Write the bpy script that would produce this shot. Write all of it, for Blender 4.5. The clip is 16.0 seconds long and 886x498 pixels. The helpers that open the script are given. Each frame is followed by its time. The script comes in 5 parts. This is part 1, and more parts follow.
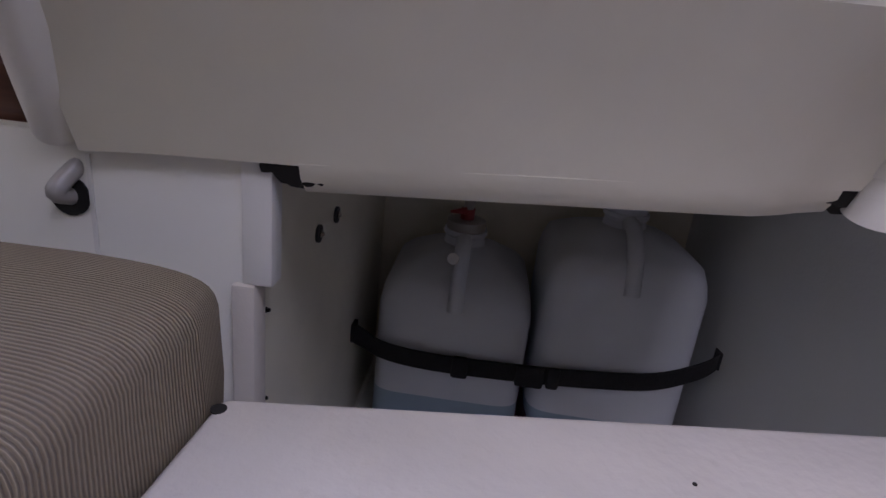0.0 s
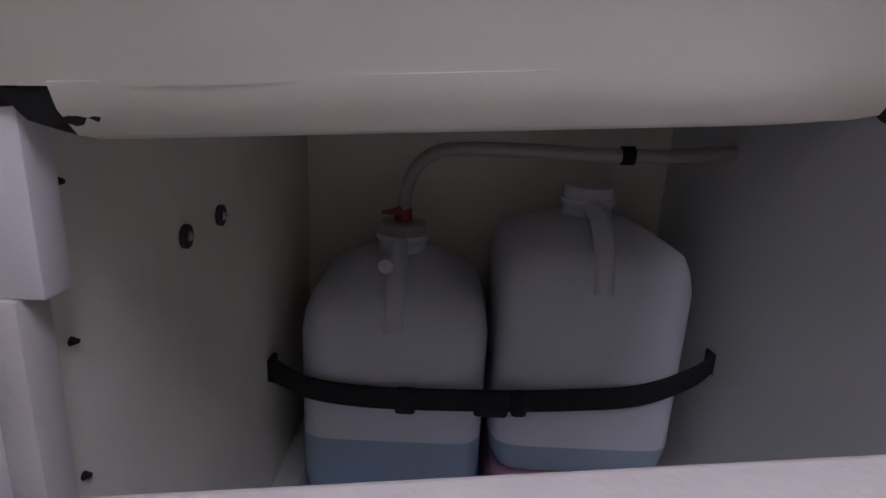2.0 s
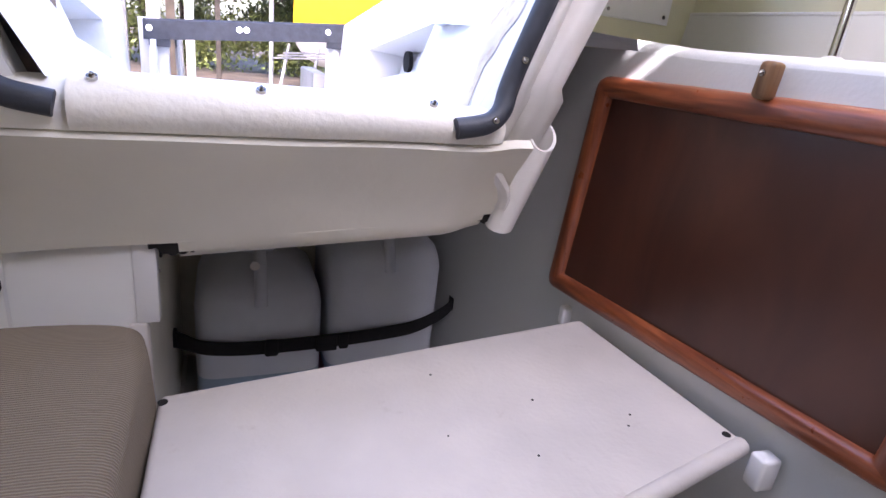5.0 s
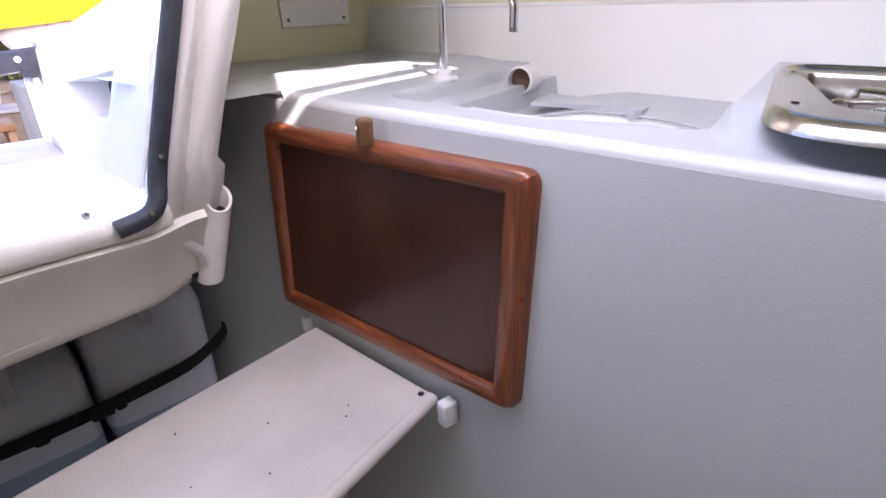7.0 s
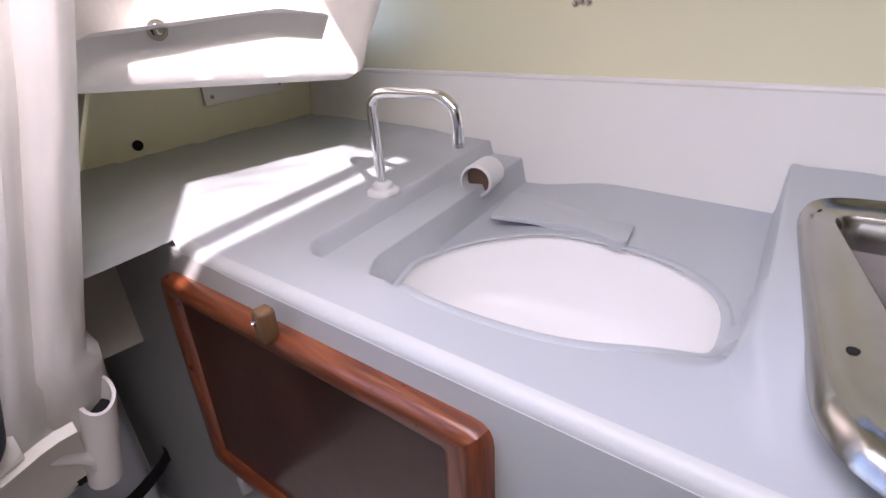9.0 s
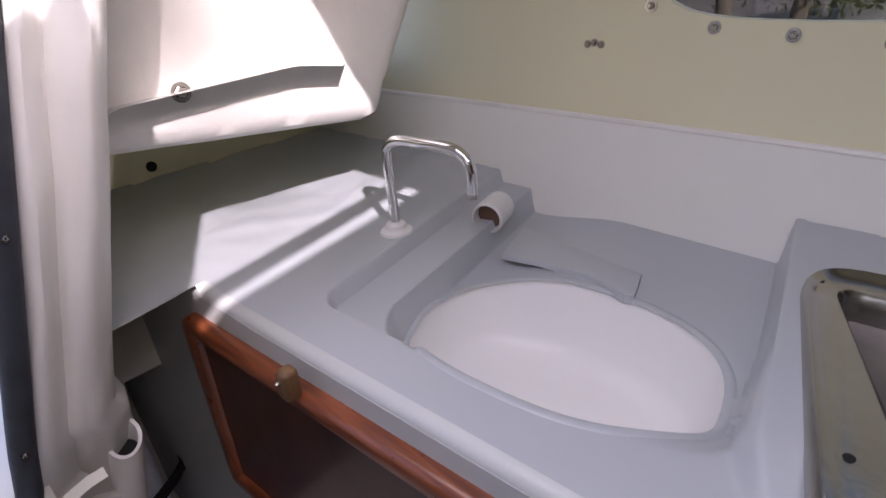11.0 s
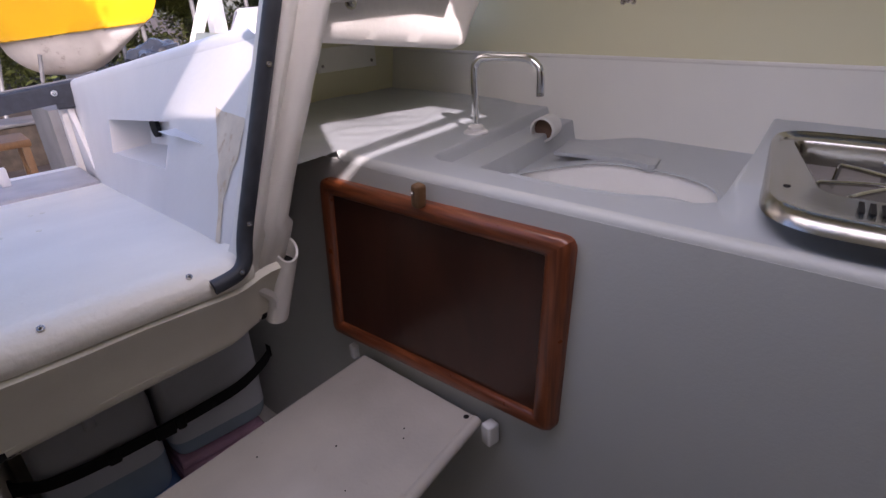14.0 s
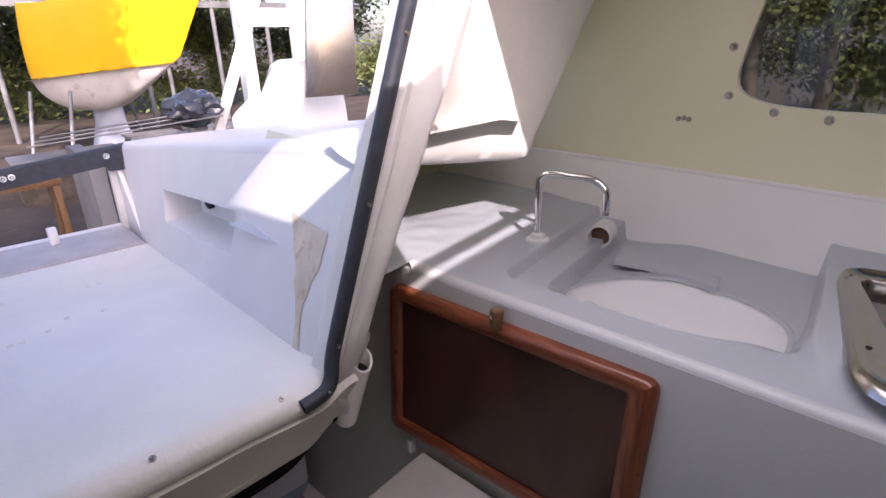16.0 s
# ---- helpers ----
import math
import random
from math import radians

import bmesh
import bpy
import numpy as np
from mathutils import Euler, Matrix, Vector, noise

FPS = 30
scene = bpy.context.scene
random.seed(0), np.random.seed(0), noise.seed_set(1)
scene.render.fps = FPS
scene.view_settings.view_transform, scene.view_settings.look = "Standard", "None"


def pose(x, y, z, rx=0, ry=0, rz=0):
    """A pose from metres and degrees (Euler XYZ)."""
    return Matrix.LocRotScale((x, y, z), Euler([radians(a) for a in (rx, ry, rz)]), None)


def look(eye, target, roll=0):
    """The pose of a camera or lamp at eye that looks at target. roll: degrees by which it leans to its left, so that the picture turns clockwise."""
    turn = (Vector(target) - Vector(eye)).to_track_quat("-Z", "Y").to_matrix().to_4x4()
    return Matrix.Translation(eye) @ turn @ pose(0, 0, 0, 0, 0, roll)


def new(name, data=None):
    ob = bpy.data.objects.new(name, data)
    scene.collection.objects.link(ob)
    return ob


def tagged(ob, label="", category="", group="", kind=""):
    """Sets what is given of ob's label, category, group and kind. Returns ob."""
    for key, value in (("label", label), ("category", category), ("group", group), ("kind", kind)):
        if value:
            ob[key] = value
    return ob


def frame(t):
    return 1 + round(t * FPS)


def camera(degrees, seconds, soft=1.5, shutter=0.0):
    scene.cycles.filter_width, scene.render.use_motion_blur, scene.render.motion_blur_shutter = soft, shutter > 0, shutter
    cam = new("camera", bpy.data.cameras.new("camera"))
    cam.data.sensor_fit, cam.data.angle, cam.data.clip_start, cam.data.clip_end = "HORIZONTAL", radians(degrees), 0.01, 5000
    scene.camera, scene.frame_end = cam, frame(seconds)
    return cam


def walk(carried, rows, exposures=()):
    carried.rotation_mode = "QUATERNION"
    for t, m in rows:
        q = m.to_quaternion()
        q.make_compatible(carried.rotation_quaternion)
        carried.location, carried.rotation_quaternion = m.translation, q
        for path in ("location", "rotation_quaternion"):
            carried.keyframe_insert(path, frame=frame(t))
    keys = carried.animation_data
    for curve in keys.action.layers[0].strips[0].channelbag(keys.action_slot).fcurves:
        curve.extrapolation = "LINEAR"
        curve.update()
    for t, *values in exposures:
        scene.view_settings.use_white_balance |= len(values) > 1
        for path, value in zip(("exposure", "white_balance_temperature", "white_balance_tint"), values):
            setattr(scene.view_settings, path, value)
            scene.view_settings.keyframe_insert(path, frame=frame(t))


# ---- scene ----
cam = camera(77.3, 16.0)
PATH = [
    (0, (0.0, 0.032, 0.697), (-0.101, 1.92, 0.044), 6.4),
    (0.5, (0.009, 0.059, 0.679), (-0.063, 1.962, 0.068), 5.5),
    (1, (0.029, 0.102, 0.653), (-0.016, 2.005, 0.039), 4.7),
    (1.5, (0.033, 0.15, 0.63), (0.001, 2.072, 0.079), 1.7),
    (2, (0.035, 0.155, 0.626), (0.052, 2.082, 0.09), 2.9),
    (2.5, (0.047, 0.145, 0.65), (0.202, 2.047, 0.049), 4.8),
    (3, (0.069, 0.135, 0.67), (0.229, 2.026, 0.037), 7.3),
    (5.5, (-0.0898, -0.2571, 0.9066), (0.8019, 1.3877, 0.2000), 5.13),
    (6, (-0.0365, -0.2844, 0.9626), (0.9951, 1.2690, 0.2395), 2.52),
    (6.5, (-0.0131, -0.3218, 0.9508), (1.1740, 1.1026, 0.2012), -0.39),
    (7, (0.0233, -0.3414, 0.9767), (1.2517, 1.0056, 0.1542), -2.03),
    (7.5, (0.0838, -0.3595, 1.0498), (1.3532, 0.9637, 0.2512), -4.08),
    (8, (0.1375, -0.2990, 1.0915), (1.4339, 0.9952, 0.2886), -3.88),
    (8.5, (0.2180, -0.2421, 1.0885), (1.4694, 1.0769, 0.2554), -5.69),
    (11, (0.2336, -0.2080, 1.1724), (1.4383, 1.0968, 0.2526), -5.48),
    (11.5, (0.1735, -0.2905, 1.1895), (1.3701, 1.0658, 0.3358), -6.85),
    (12, (0.1092, -0.3415, 1.1587), (1.3390, 1.0162, 0.3560), -5.15),
    (12.5, (0.0311, -0.3484, 1.0608), (1.2806, 0.9858, 0.2492), -3.23),
    (13, (0.0049, -0.3294, 1.0462), (1.2230, 0.9966, 0.1756), -2.62),
    (13.5, (-0.0314, -0.3502, 1.0614), (1.1805, 0.9807, 0.1896), -3.76),
    (14, (-0.0638, -0.3544, 1.0816), (1.1598, 0.9940, 0.2541), -3.18),
    (14.5, (-0.1265, -0.3316, 1.0900), (1.0878, 1.0484, 0.3020), -1.99),
    (15, (-0.1728, -0.3206, 1.1107), (1.0075, 1.0955, 0.3351), -1.27),
    (15.5, (-0.1616, -0.3009, 1.1747), (1.0323, 1.1198, 0.4287), -1.89),
    (16, (-0.1232, -0.2807, 1.2134), (1.1165, 1.1181, 0.5017), -1.89),
]
EXPOSURES = [(0.0, 2.6, 5800, 33), (1.5, 2.65, 5800, 33), (3.0, 3.3, 5800, 33), (5.5, 3.15, 6050, 31), (7.0, 2.95, 6150, 31), (8.5, 2.65, 6300, 32), (11.0, 1.7, 6250, 32), (12.5, 1.2, 6350, 32), (14.0, 1.45, 6400, 32), (16.0, 1.66, 6450, 32)]
walk(cam, [(t, look(eye, target, roll)) for t, eye, target, roll in PATH], EXPOSURES)

# ---- daylight ----
SUN_FALL = Vector((0.074, 0.175, -0.13)).normalized()
world = bpy.data.worlds.new("sky")
scene.world = world
world.use_nodes = True
wn = world.node_tree
sky = wn.nodes.new("ShaderNodeTexSky")
sky.sky_type, sky.sun_disc = "NISHITA", False
sky.sun_elevation = math.asin(-SUN_FALL.z)
sky.sun_rotation = math.atan2(-SUN_FALL.x, -SUN_FALL.y)
sky.dust_density, sky.air_density, sky.ozone_density = 2.5, 1.0, 0.9
wn.links.new(sky.outputs[0], wn.nodes["Background"].inputs[0])
wn.nodes["Background"].inputs[1].default_value = 0.13
sun = new("sun", bpy.data.lights.new("sun", "SUN"))
sun.data.energy, sun.data.angle, sun.data.color = 2.4, radians(0.6), (1.0, 0.95, 0.88)
sun.matrix_world = look((0, 0, 8), Vector((0, 0, 8)) + SUN_FALL)

# area lamps added for skylight: in the open hatch and an unseen port window
for name, at, to, size, power in (("hatch_daylight", (0.27, -0.08, 1.44), (0.27, -0.08, 0), (0.28, 0.78), 0.80), ("window_fill", (-0.88, -0.2, 1.21), (0.5, -0.2, 1.0), (0.65, 0.2), 0.13)):
    lamp = new(name, bpy.data.lights.new(name, "AREA"))
    lamp.data.shape, lamp.data.size, lamp.data.size_y, lamp.data.energy, lamp.data.color = "RECTANGLE", size[0], size[1], power, (1.0, 0.985, 0.95)
    lamp.matrix_world = look(at, to)


# ---- materials ----
def material(name, colour, rough=0.5, metal=0.0, vary=0.15, scale=6.0, bump=0.15, bump_scale=60.0, stain=None, stain_at=0.6, spec=0.5):
    m = bpy.data.materials.new(name)
    m.use_nodes = True
    n, l = m.node_tree.nodes, m.node_tree.links
    b = n["Principled BSDF"]
    b.inputs["Metallic"].default_value = metal
    b.inputs["Specular IOR Level"].default_value = spec
    tc = n.new("ShaderNodeTexCoord")
    big, fine = n.new("ShaderNodeTexNoise"), n.new("ShaderNodeTexNoise")
    big.inputs["Scale"].default_value, big.inputs["Detail"].default_value = scale, 6.0
    fine.inputs["Scale"].default_value, fine.inputs["Detail"].default_value = bump_scale, 4.0
    for q in (big, fine):
        l.new(tc.outputs["Object"], q.inputs["Vector"])
    ramp = n.new("ShaderNodeValToRGB")
    e = ramp.color_ramp.elements
    e[0].position, e[1].position = 0.3, 0.7
    e[0].color = (*[c * (1 - vary) for c in colour], 1)
    e[1].color = (*[min(0.9, c * (1 + vary * 0.6)) for c in colour], 1)
    l.new(big.outputs["Fac"], ramp.inputs[0])
    out = ramp.outputs[0]
    if stain:
        st = n.new("ShaderNodeTexNoise")
        st.inputs["Scale"].default_value, st.inputs["Detail"].default_value, st.inputs["Roughness"].default_value = scale * 2.3, 8.0, 0.7
        l.new(tc.outputs["Object"], st.inputs["Vector"])
        mask = n.new("ShaderNodeMapRange")
        mask.inputs[1].default_value, mask.inputs[2].default_value = stain_at, stain_at + 0.15
        mix = n.new("ShaderNodeMix")
        mix.data_type = "RGBA"
        l.new(st.outputs["Fac"], mask.inputs[0])
        l.new(mask.outputs[0], mix.inputs[0])
        l.new(out, mix.inputs[6])
        mix.inputs[7].default_value = (*stain, 1)
        out = mix.outputs[2]
    l.new(out, b.inputs["Base Color"])
    rr = n.new("ShaderNodeMapRange")
    rr.inputs[3].default_value, rr.inputs[4].default_value = max(0.02, rough - 0.03), min(1, rough + 0.05)
    l.new(fine.outputs["Fac"], rr.inputs[0])
    l.new(rr.outputs[0], b.inputs["Roughness"])
    if bump:
        bp = n.new("ShaderNodeBump")
        bp.inputs["Strength"].default_value, bp.inputs["Distance"].default_value = bump, 0.004
        l.new(fine.outputs["Fac"], bp.inputs["Height"])
        l.new(bp.outputs[0], b.inputs["Normal"])
    return m


def wood(name, dark, light, rough, stretch=(1.5, 14, 60), coat=0.3):
    m = material(name, light, rough, bump=0.0)
    n, l = m.node_tree.nodes, m.node_tree.links
    b = n["Principled BSDF"]
    tc, mp, no, ramp = (n.new("ShaderNode" + k) for k in ("TexCoord", "Mapping", "TexNoise", "ValToRGB"))
    mp.inputs["Scale"].default_value = stretch
    no.inputs["Scale"].default_value, no.inputs["Detail"].default_value, no.inputs["Distortion"].default_value = 2.0, 8.0, 0.6
    e = ramp.color_ramp.elements
    e[0].position, e[1].position = 0.35, 0.7
    e[0].color, e[1].color = (*dark, 1), (*light, 1)
    l.new(tc.outputs["Object"], mp.inputs[0])
    l.new(mp.outputs[0], no.inputs["Vector"])
    l.new(no.outputs["Fac"], ramp.inputs[0])
    l.new(ramp.outputs[0], b.inputs["Base Color"])
    bp = n.new("ShaderNodeBump")
    bp.inputs["Strength"].default_value, bp.inputs["Distance"].default_value = 0.12, 0.001
    l.new(no.outputs["Fac"], bp.inputs["Height"])
    l.new(bp.outputs[0], b.inputs["Normal"])
    b.inputs["Coat Weight"].default_value, b.inputs["Coat Roughness"].default_value = coat, 0.15
    return m


M_GEL = material("white_gelcoat", (0.74, 0.73, 0.70), 0.35, vary=0.06, scale=4, bump=0.12, bump_scale=90, stain=(0.62, 0.57, 0.45), stain_at=0.68)
M_PAINT = material("brushed_white_paint", (0.80, 0.78, 0.73), 0.42, vary=0.07, scale=9, bump=0.5, bump_scale=26)
M_SILL = material("yellowed_white_paint", (0.75, 0.72, 0.61), 0.42, vary=0.07, scale=7, bump=0.3, bump_scale=26)
M_CREAM = material("cream_liner_paint", (0.76, 0.73, 0.50), 0.31, vary=0.04, scale=1.5, bump=0.10, bump_scale=4)
M_HULL = material("white_liner_paint", (0.83, 0.82, 0.77), 0.31, vary=0.05, scale=4, bump=0.10, bump_scale=5)
M_FRONT = material("pale_grey_cabinet_gelcoat", (0.56, 0.575, 0.56), 0.38, vary=0.05, scale=3, bump=0.1, bump_scale=220)
M_GREY = material("blue_grey_counter_gelcoat", (0.455, 0.485, 0.51), 0.31, vary=0.02, scale=2.5, bump=0.03, bump_scale=60)
M_BASIN = material("glossy_white_basin", (0.90, 0.89, 0.87), 0.31, vary=0.03, scale=5, bump=0.04, bump_scale=30)
M_STEP = material("scuffed_white_step_board", (0.58, 0.54, 0.49), 0.5, vary=0.1, scale=9, bump=0.2, bump_scale=140, stain=(0.46, 0.41, 0.36), stain_at=0.63)
M_LOCKER = material("bare_locker_paint", (0.79, 0.76, 0.64), 0.55, vary=0.12, scale=5, bump=0.3, bump_scale=50)
M_COCKPIT = material("cockpit_deck_paint", (0.83, 0.80, 0.71), 0.42, vary=0.05, scale=6, bump=0.3, bump_scale=120, stain=(0.62, 0.58, 0.52), stain_at=0.69)
M_LEDGE = material("worn_grey_deck_paint", (0.40, 0.40, 0.41), 0.5, vary=0.15, scale=9, bump=0.3, bump_scale=90, stain=(0.62, 0.61, 0.59), stain_at=0.64)
M_RUST = material("rust_stain", (0.70, 0.61, 0.47), 0.6, vary=0.2, scale=14, bump=0.2, stain=(0.46, 0.31, 0.16), stain_at=0.52)
M_RUBBER = material("dark_rubber_gasket", (0.035, 0.04, 0.05), 0.55, vary=0.3, scale=40, bump=0.3, bump_scale=90)
M_BLACK = material("black_webbing", (0.012, 0.012, 0.014), 0.8, vary=0.3, scale=60, bump=0.4, bump_scale=400)
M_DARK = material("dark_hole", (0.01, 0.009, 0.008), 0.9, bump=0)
M_STEEL = material("brushed_stainless", (0.46, 0.44, 0.41), 0.22, metal=1.0, vary=0.12, scale=10, bump=0.06, bump_scale=120)
M_PAN = material("heat_stained_steel", (0.20, 0.18, 0.17), 0.38, metal=0.7, vary=0.35, scale=14, bump=0.08, bump_scale=60)
M_CHROME = material("chrome", (0.78, 0.78, 0.78), 0.1, metal=1.0, vary=0.05, scale=20, bump=0.02)
M_PLASTIC = material("white_plastic", (0.75, 0.75, 0.74), 0.4, vary=0.05, bump=0.05)
M_JUG = material("translucent_polythene", (0.68, 0.71, 0.76), 0.42, vary=0.06, scale=8, bump=0.1, bump_scale=20)
M_WATER = material("polythene_with_water_behind", (0.32, 0.42, 0.52), 0.4, vary=0.08, scale=8, bump=0.1, bump_scale=20)
M_HOSE = material("clear_grey_hose", (0.36, 0.34, 0.32), 0.3, vary=0.1, bump=0.05)
M_PINK = material("pink_folded_cloth", (0.55, 0.33, 0.45), 0.85, vary=0.15, scale=20, bump=0.5, bump_scale=200)
M_BLUE = material("blue_cloth", (0.20, 0.36, 0.66), 0.85, vary=0.2, scale=20, bump=0.5, bump_scale=200)
M_RED = material("red_plastic", (0.35, 0.05, 0.05), 0.5)
M_BROWNPLY = material("brown_cardboard_tube", (0.13, 0.075, 0.05), 0.8, vary=0.3, scale=30)
M_FRAME = wood("varnished_mahogany_frame", (0.13, 0.032, 0.012), (0.30, 0.085, 0.03), 0.28, (60, 4, 60))
M_STILE = wood("varnished_mahogany_stile", (0.13, 0.032, 0.012), (0.30, 0.085, 0.03), 0.28, (60, 60, 4))
M_PANEL = wood("dark_mahogany_ply", (0.045, 0.015, 0.009), (0.08, 0.028, 0.016), 0.3, (40, 6, 2), 0.12)
M_BUTTON = wood("oiled_brown_wood", (0.12, 0.06, 0.025), (0.22, 0.12, 0.05), 0.5, (60, 60, 5), 0.0)
M_CABIN_WOOD = wood("dark_cabin_wood", (0.06, 0.02, 0.012), (0.12, 0.045, 0.025), 0.4)
M_YELLOW = material("yellow_topsides", (0.80, 0.45, 0.01), 0.2, vary=0.06, scale=1.5, bump=0.03)
M_BOTTOM = material("worn_white_bottom_paint", (0.55, 0.53, 0.50), 0.6, vary=0.2, scale=2, bump=0.3, stain=(0.22, 0.17, 0.15), stain_at=0.57)
M_KEEL = material("blue_grey_keel_primer", (0.28, 0.31, 0.36), 0.6, vary=0.2, scale=4)
M_GROUND = material("leaf_strewn_dirt", (0.075, 0.055, 0.04), 0.9, vary=0.5, scale=1.2, bump=0.8, bump_scale=12, stain=(0.19, 0.135, 0.085), stain_at=0.58)
M_BARK = material("bark", (0.10, 0.08, 0.06), 0.9, vary=0.4, scale=8, bump=0.8, bump_scale=30)
M_LEAF = material("foliage", (0.065, 0.09, 0.025), 0.6, vary=0.6, scale=0.9, bump=0)
M_LEAF2 = material("sunny_foliage", (0.14, 0.17, 0.045), 0.6, vary=0.5, scale=1.1, bump=0)
M_SHED = material("weathered_shed_steel", (0.20, 0.20, 0.20), 0.55, metal=0.3, vary=0.3, scale=3)
M_COVER = material("dark_grey_cover", (0.045, 0.05, 0.06), 0.25, vary=0.3, scale=9, bump=0.8, bump_scale=9)


def cloth_material():
    m = material("beige_corduroy", (0.33, 0.29, 0.23), 0.9, vary=0.15, scale=12, bump=0)
    n, l = m.node_tree.nodes, m.node_tree.links
    b = n["Principled BSDF"]
    tc, wv, bp, mix, sep = (n.new("ShaderNode" + k) for k in ("TexCoord", "TexWave", "Bump", "Mix", "TexNoise"))
    wv.bands_direction = "X"
    wv.inputs["Scale"].default_value, wv.inputs["Distortion"].default_value, wv.inputs["Detail"].default_value = 120.0, 0.8, 2.0
    l.new(tc.outputs["UV"], wv.inputs["Vector"])
    mix.data_type = "RGBA"
    mix.inputs[6].default_value, mix.inputs[7].default_value = (0.16, 0.125, 0.085, 1), (0.27, 0.22, 0.155, 1)
    l.new(wv.outputs["Fac"], mix.inputs[0])
    l.new(mix.outputs[2], b.inputs["Base Color"])
    bp.inputs["Strength"].default_value, bp.inputs["Distance"].default_value = 0.8, 0.002
    l.new(wv.outputs["Fac"], bp.inputs["Height"])
    l.new(bp.outputs[0], b.inputs["Normal"])
    return m


M_CLOTH = cloth_material()


def glass_material(name, colour, rough=0.02):
    m = bpy.data.materials.new(name)
    m.use_nodes = True
    b = m.node_tree.nodes["Principled BSDF"]
    b.inputs["Base Color"].default_value = (*colour, 1)
    b.inputs["Roughness"].default_value, b.inputs["Transmission Weight"].default_value = rough, 1.0
    return m


M_TINT = glass_material("tinted_acrylic", (0.30, 0.33, 0.31))


# ---- mesh helpers ----
def mesh(name, bm, mat, smooth=True):
    bmesh.ops.recalc_face_normals(bm, faces=bm.faces[:])
    d = bpy.data.meshes.new(name)
    if smooth:
        for f in bm.faces:
            f.smooth = True
        for e in bm.edges:
            if len(e.link_faces) == 2 and e.calc_face_angle(0) > 0.7:
                e.smooth = False
    bm.to_mesh(d)
    bm.free()
    d.materials.append(mat)
    return d


def thing(name, bm, mat, label, category, group="", kind=""):
    return tagged(new(name, mesh(name, bm, mat)), label, category, group, kind)


def base(name, label, category, at=(0, 0, 0), group="", kind=""):
    ob = tagged(new(name), label, category, group, kind)
    ob.empty_display_size = 0.05
    ob.location = at
    return ob


def part(name, bm, mat, parent, label=""):
    ob = new(name, mesh(name, bm, mat))
    ob.parent = parent
    bpy.context.view_layer.update()
    ob.matrix_parent_inverse = parent.matrix_world.inverted()
    if label:
        ob["label"] = label
    return ob


def loft(rings, ring_closed=True, ends=True, bm=None, path_closed=False):
    bm = bm or bmesh.new()
    rows = [[bm.verts.new(p) for p in r] for r in rings]
    n = len(rows[0])
    pairs = list(zip(rows, rows[1:])) + ([(rows[-1], rows[0])] if path_closed else [])
    for a, b in pairs:
        for i in range(n if ring_closed else n - 1):
            j = (i + 1) % n
            bm.faces.new((a[i], a[j], b[j], b[i]))
    if ring_closed and ends and not path_closed:
        bm.faces.new(rows[0])
        bm.faces.new(rows[-1])
    return bm


def tube(points, r, sides=12, bm=None, ends=True, scale=None):
    pts = [Vector(p) for p in points]
    rings, up = [], None
    for i, p in enumerate(pts):
        d = (pts[min(i + 1, len(pts) - 1)] - pts[max(i - 1, 0)]).normalized()
        if up is None:
            up = d.orthogonal().normalized()
        up = (up - d * up.dot(d)).normalized()
        s = d.cross(up)
        rr = r[i] if isinstance(r, (list, tuple)) else r
        rings.append([p + (up * math.cos(a) + s * math.sin(a)) * rr for a in (2 * math.pi * k / sides for k in range(sides))])
    return loft(rings, True, ends, bm)


def curve(points, steps=6):
    """A smooth line through the points."""
    p = [Vector(q) for q in points]
    out = []
    for i in range(len(p) - 1):
        a, b, c, d = p[max(i - 1, 0)], p[i], p[i + 1], p[min(i + 2, len(p) - 1)]
        for k in range(steps):
            t = k / steps
            out.append(0.5 * (2 * b + (c - a) * t + (2 * a - 5 * b + 4 * c - d) * t * t + (3 * b - a - 3 * c + d) * t ** 3))
    return out + [p[-1]]


def box(x0, x1, y0, y1, z0, z1, bevel=0.0, bm=None, segments=2):
    bm = bm or bmesh.new()
    v = [bm.verts.new((x, y, z)) for x in (x0, x1) for y in (y0, y1) for z in (z0, z1)]
    fs = [bm.faces.new([v[i] for i in q]) for q in ((0, 1, 3, 2), (4, 6, 7, 5), (0, 4, 5, 1), (2, 3, 7, 6), (0, 2, 6, 4), (1, 5, 7, 3))]
    if bevel:
        bmesh.ops.bevel(bm, geom=list({e for f in fs for e in f.edges}), offset=bevel, segments=segments, affect="EDGES", profile=0.5)
    return bm


def prism(poly, lift, bevel=0.0, segments=2):
    """A slab: the polygon (3D points) and the vector of its thickness."""
    bm = bmesh.new()
    a = [bm.verts.new(p) for p in poly]
    b = [bm.verts.new(Vector(p) + Vector(lift)) for p in poly]
    n = len(a)
    bm.faces.new(a)
    bm.faces.new(b)
    for i in range(n):
        bm.faces.new((a[i], a[(i + 1) % n], b[(i + 1) % n], b[i]))
    if bevel:
        bmesh.ops.bevel(bm, geom=bm.edges[:], offset=bevel, segments=segments, affect="EDGES", profile=0.5)
    return bm


